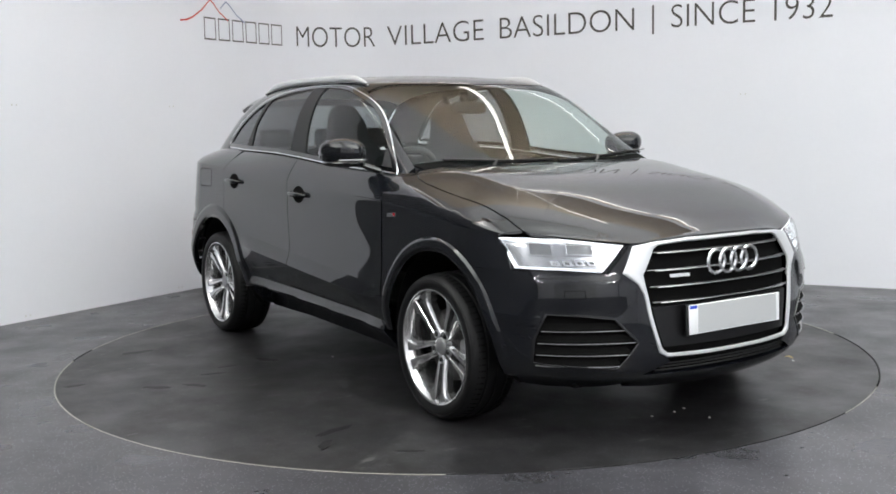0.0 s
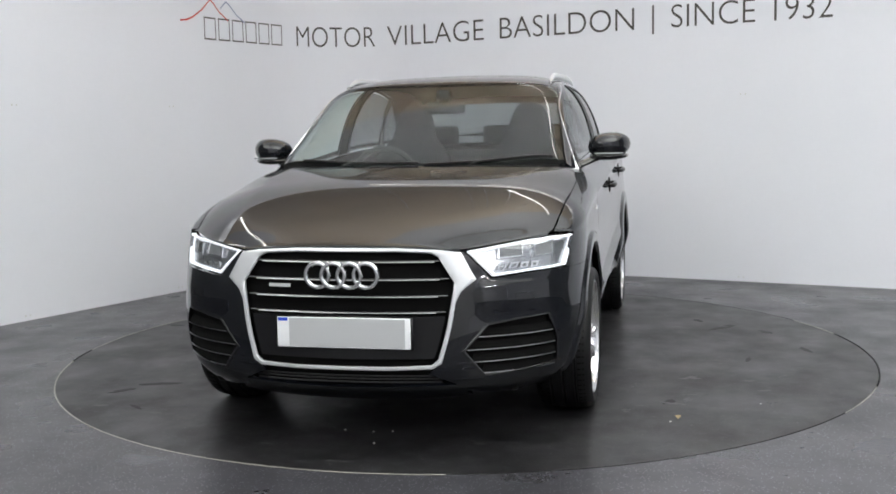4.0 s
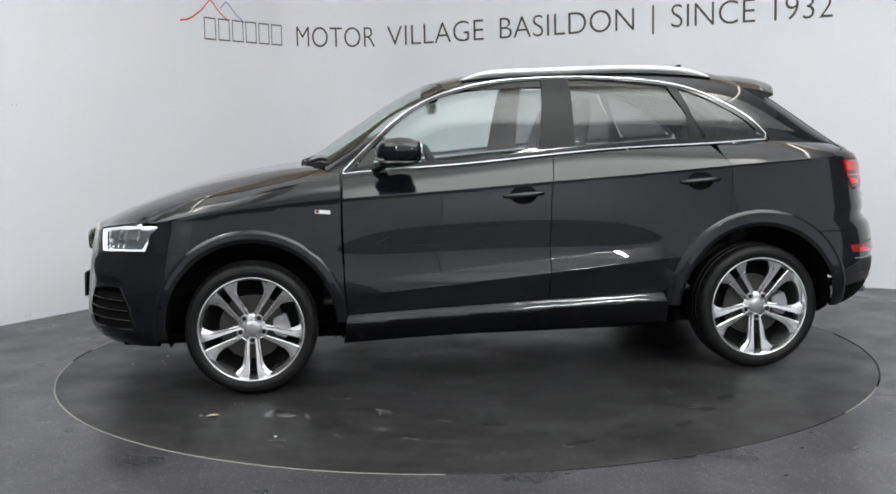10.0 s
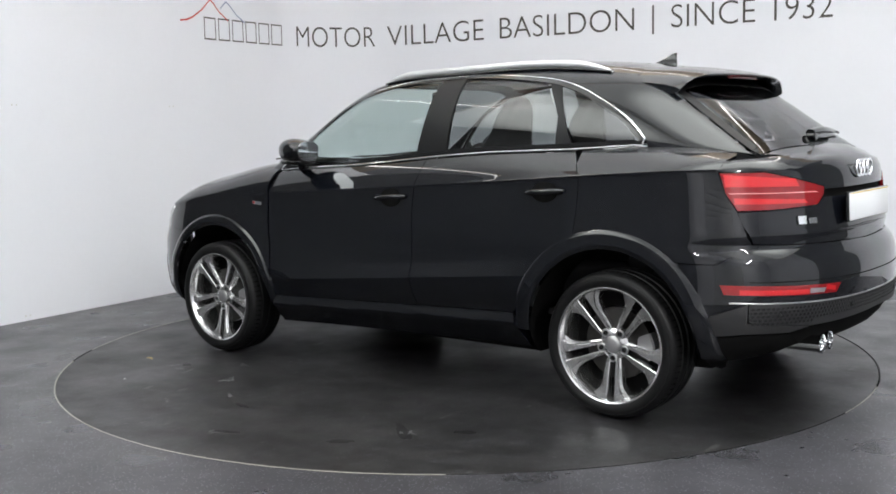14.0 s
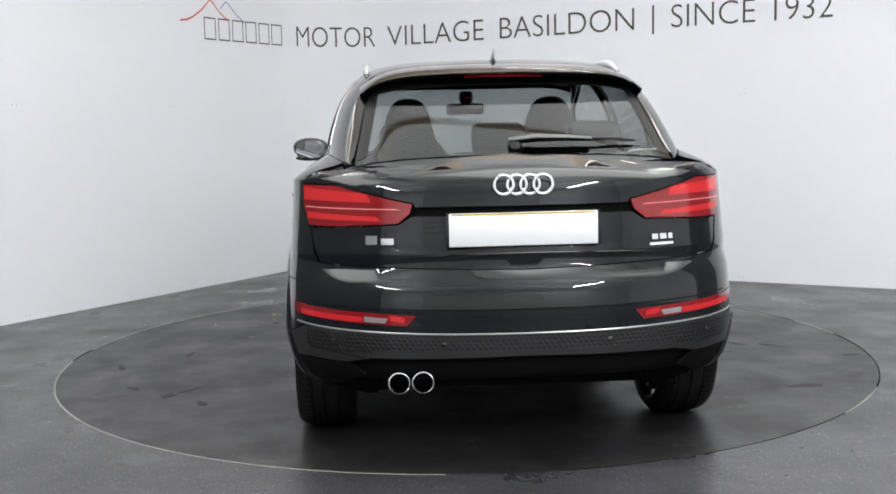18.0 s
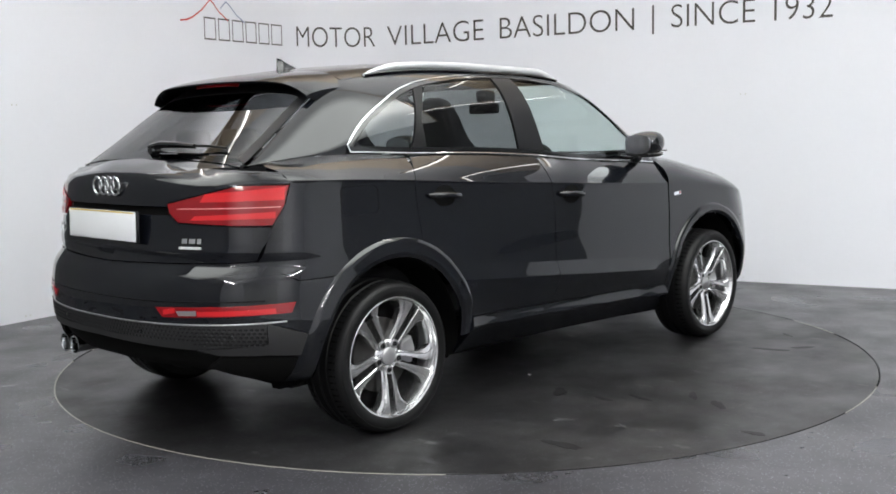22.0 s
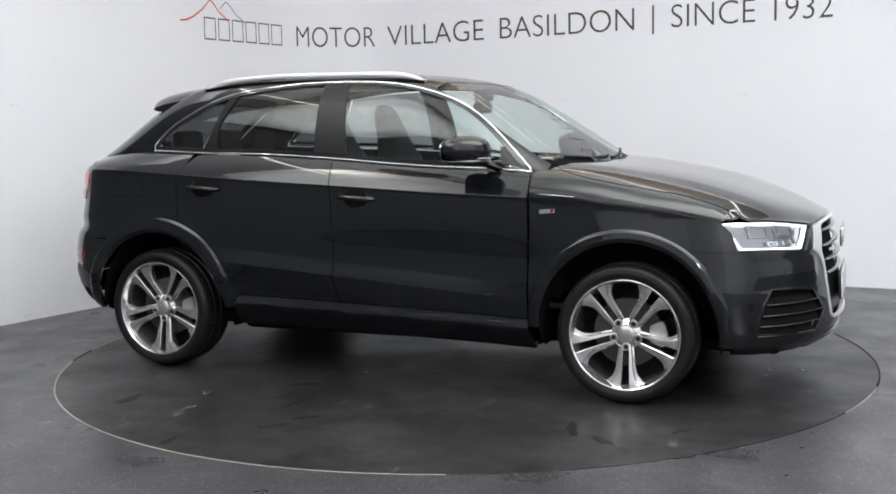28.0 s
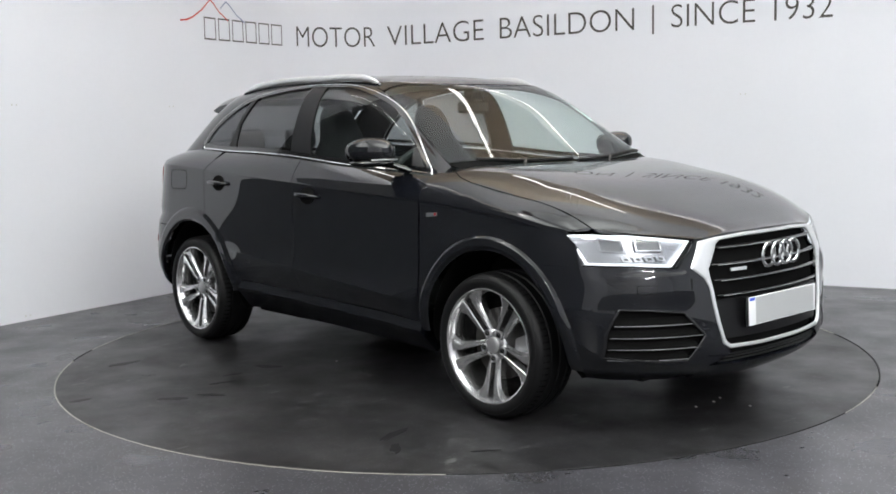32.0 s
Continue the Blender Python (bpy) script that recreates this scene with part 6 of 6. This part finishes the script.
rounded("sensor_mount", (-1.05, -.04, 1.43), (-.95, .04, 1.50), TRIM, im, .02)

# ---- turntable ----
table = new("turntable")
tagged(table, "round dark vinyl turntable with scuffs and scrapes", "turntable")
bm = bmesh.new()
lathe_bm(bm, [(.001, 0.0), (1.2, 0.0), (TABLE_R * .999, 0.0), (TABLE_R * .9995, -.001), (TABLE_R * .9995, -.03)], 160, "z")
part("deck", bm, TABLE, table)


def blot(name, x, y, rx, ry, turn, mat, seed, z=.0012, ragged=.35):
    """A thin flat patch with a ragged outline on the deck."""
    rnd = random.Random(seed)
    bm = bmesh.new()
    n = 22
    ph = [rnd.uniform(0, 6.28) for _ in range(4)]
    pts = []
    for k in range(n):
        a = 2 * math.pi * k / n
        r = 1 + ragged * (.5 * math.sin(2 * a + ph[0]) + .35 * math.sin(3 * a + ph[1]) + .3 * math.sin(5 * a + ph[2]) + .2 * math.sin(8 * a + ph[3]))
        u, v = rx * r * math.cos(a), ry * r * math.sin(a)
        pts.append((x + u * math.cos(turn) - v * math.sin(turn), y + u * math.sin(turn) + v * math.cos(turn)))
    top = [bm.verts.new((p[0], p[1], z)) for p in pts]
    low = [bm.verts.new((p[0], p[1], 0)) for p in pts]
    bm.faces.new(top)
    for k in range(n):
        bm.faces.new((top[k], low[k], low[(k + 1) % n], top[(k + 1) % n]))
    return part(name, bm, mat, table, smooth=False)


SCUFF = material("dark_tread_scuff", (0.006, 0.006, 0.0065), 0.5, grain=0.4, grain_scale=30, spec=0.3)
SCRAPE = material("pale_scrape", (0.10, 0.10, 0.104), 0.5, grain=0.5, grain_scale=18)
DARKS = [(-.83, 1.5, .11, .03), (-.2, 1.93, .06, .02), (1.05, 1.19, .05, .02), (-.2, -1.76, .07, .025), (-.13, -1.59, .06, .02), (1.05, -1.40, .09, .025), (1.21, -1.52, .07, .02),
         (1.49, -1.29, .05, .012), (-.46, -1.05, .08, .03), (-.44, -1.29, .05, .015), (-1.14, -1.58, .09, .03), (-.32, -1.42, .06, .015), (-.51, -2.10, .05, .02), (-.7, 1.75, .06, .02), (-1.05, 1.35, .05, .02), (.1, 1.6, .05, .015)]
PALES = [(-.82, 1.51, .06, .02), (-.82, -1.37, .07, .015), (-.80, -1.62, .05, .015), (1.01, 1.25, .11, .05), (1.0, 1.67, .05, .02), (.76, 1.02, .04, .015), (.57, 1.31, .08, .035), (.49, 1.75, .03, .015), (-.13, 1.97, .03, .012), (.3, 1.5, .03, .012), (1.25, 1.0, .04, .015)]
for k, (x, y, a, b) in enumerate(DARKS):
    blot("scuff_mark", x, y, a, b, random.Random(k).uniform(0, 3), SCUFF, 40 + k)
for k, (x, y, a, b) in enumerate(PALES):
    for j in range(3):
        r = random.Random(90 + 7 * k + j)
        blot("scrape_mark", x + r.uniform(-1, 1) * a, y + r.uniform(-1, 1) * b * 1.5, a * r.uniform(.2, .5), b * r.uniform(.15, .4), r.uniform(0, 3), SCRAPE, 200 + 5 * k + j, z=.0016, ragged=.6)

# ---- litter lying on the turntable ----
def dry_leaf():
    ob = new("dry_leaf")
    tagged(ob, "small dry curled yellow-brown leaf lying on the turntable", "leaf")
    n = 9
    verts, faces = [], []
    for i in range(n):
        t = i / (n - 1)
        w = .012 * math.sin(math.pi * min(1, t * 1.05)) ** .7 + .0005
        for j, q in enumerate((-1, -.4, .4, 1)):
            verts.append((1.335 + (t - .5) * .055, 1.232 + q * w, .0025 + .006 * abs(q) ** 2 + .006 * math.sin(3 * t)))
    for i in range(n - 1):
        for j in range(3):
            faces.append((4 * i + j, 4 * i + j + 1, 4 * i + j + 5, 4 * i + j + 4))
    blade = mesh_object("leaf_blade", verts, faces, LEAF, ob, smooth=True)
    sol = blade.modifiers.new("thick", "SOLIDIFY")
    sol.thickness = .0008
    return ob


leaf = dry_leaf()
chips = []
for k, (x, y) in enumerate(((-.28, -.72), (1.71, .04), (1.73, -.04), (1.72, -.17), (1.89, .01), (1.39, 1.20), (1.04, 1.60))):
    ob = new("paint_chip")
    tagged(ob, "tiny pale flake of debris on the turntable", "debris", "flakes on the turntable")
    r = random.Random(k)
    bm = bmesh.new()
    bmesh.ops.create_icosphere(bm, subdivisions=1, radius=1)
    for v in bm.verts:
        v.co = Vector((x + v.co.x * .008 * r.uniform(.6, 1.3), y + v.co.y * .006 * r.uniform(.6, 1.3), .0025 + v.co.z * .0025))
    part("flake", bm, CHIP, ob, smooth=False)
    chips.append(ob)
for x, y in ((-2.62, -.62), (-2.9, .2), (2.75, -.3)):
    ob = new("paint_chip")
    tagged(ob, "tiny pale flake of debris on the floor", "debris", "flakes on the floor")
    bm = bmesh.new()
    bmesh.ops.create_icosphere(bm, subdivisions=1, radius=1)
    for v in bm.verts:
        v.co = Vector((x + v.co.x * .007, y + v.co.y * .005, .002 + v.co.z * .002))
    part("flake", bm, CHIP, ob, smooth=False)

TURN = [(0, -55.91), (0.5, -60.37), (1, -66.41), (2, -78.20), (3, -90.02), (4, -101.87), (4.5, -107.53), (6.5, -130.80), (7, -137.04), (8, -148.64), (9, -160.32), (10, -171.97), (11, -183.32), (12, -194.79), (13, -206.51), (13.5, -212.24), (15.5, -235.53), (16, -241.77), (17, -253.63), (18, -265.47), (19, -277.40), (20, -289.24), (21, -301.02), (22, -312.64), (23, -324.27), (24, -335.95), (25, -347.35), (25.5, -353.07), (27.5, -375.74), (28, -381.84), (29, -394.02), (29.5, -399.73), (29.9, -404.30), (30.2, -406.50), (30.6, -406.99), (31, -406.99), (32, -406.99)]


def motions():
    rows = [(t, pose(0, 0, 0, 0, 0, a)) for t, a in TURN]
    for thing in [car, table, leaf] + chips:
        walk(thing, rows)


motions()
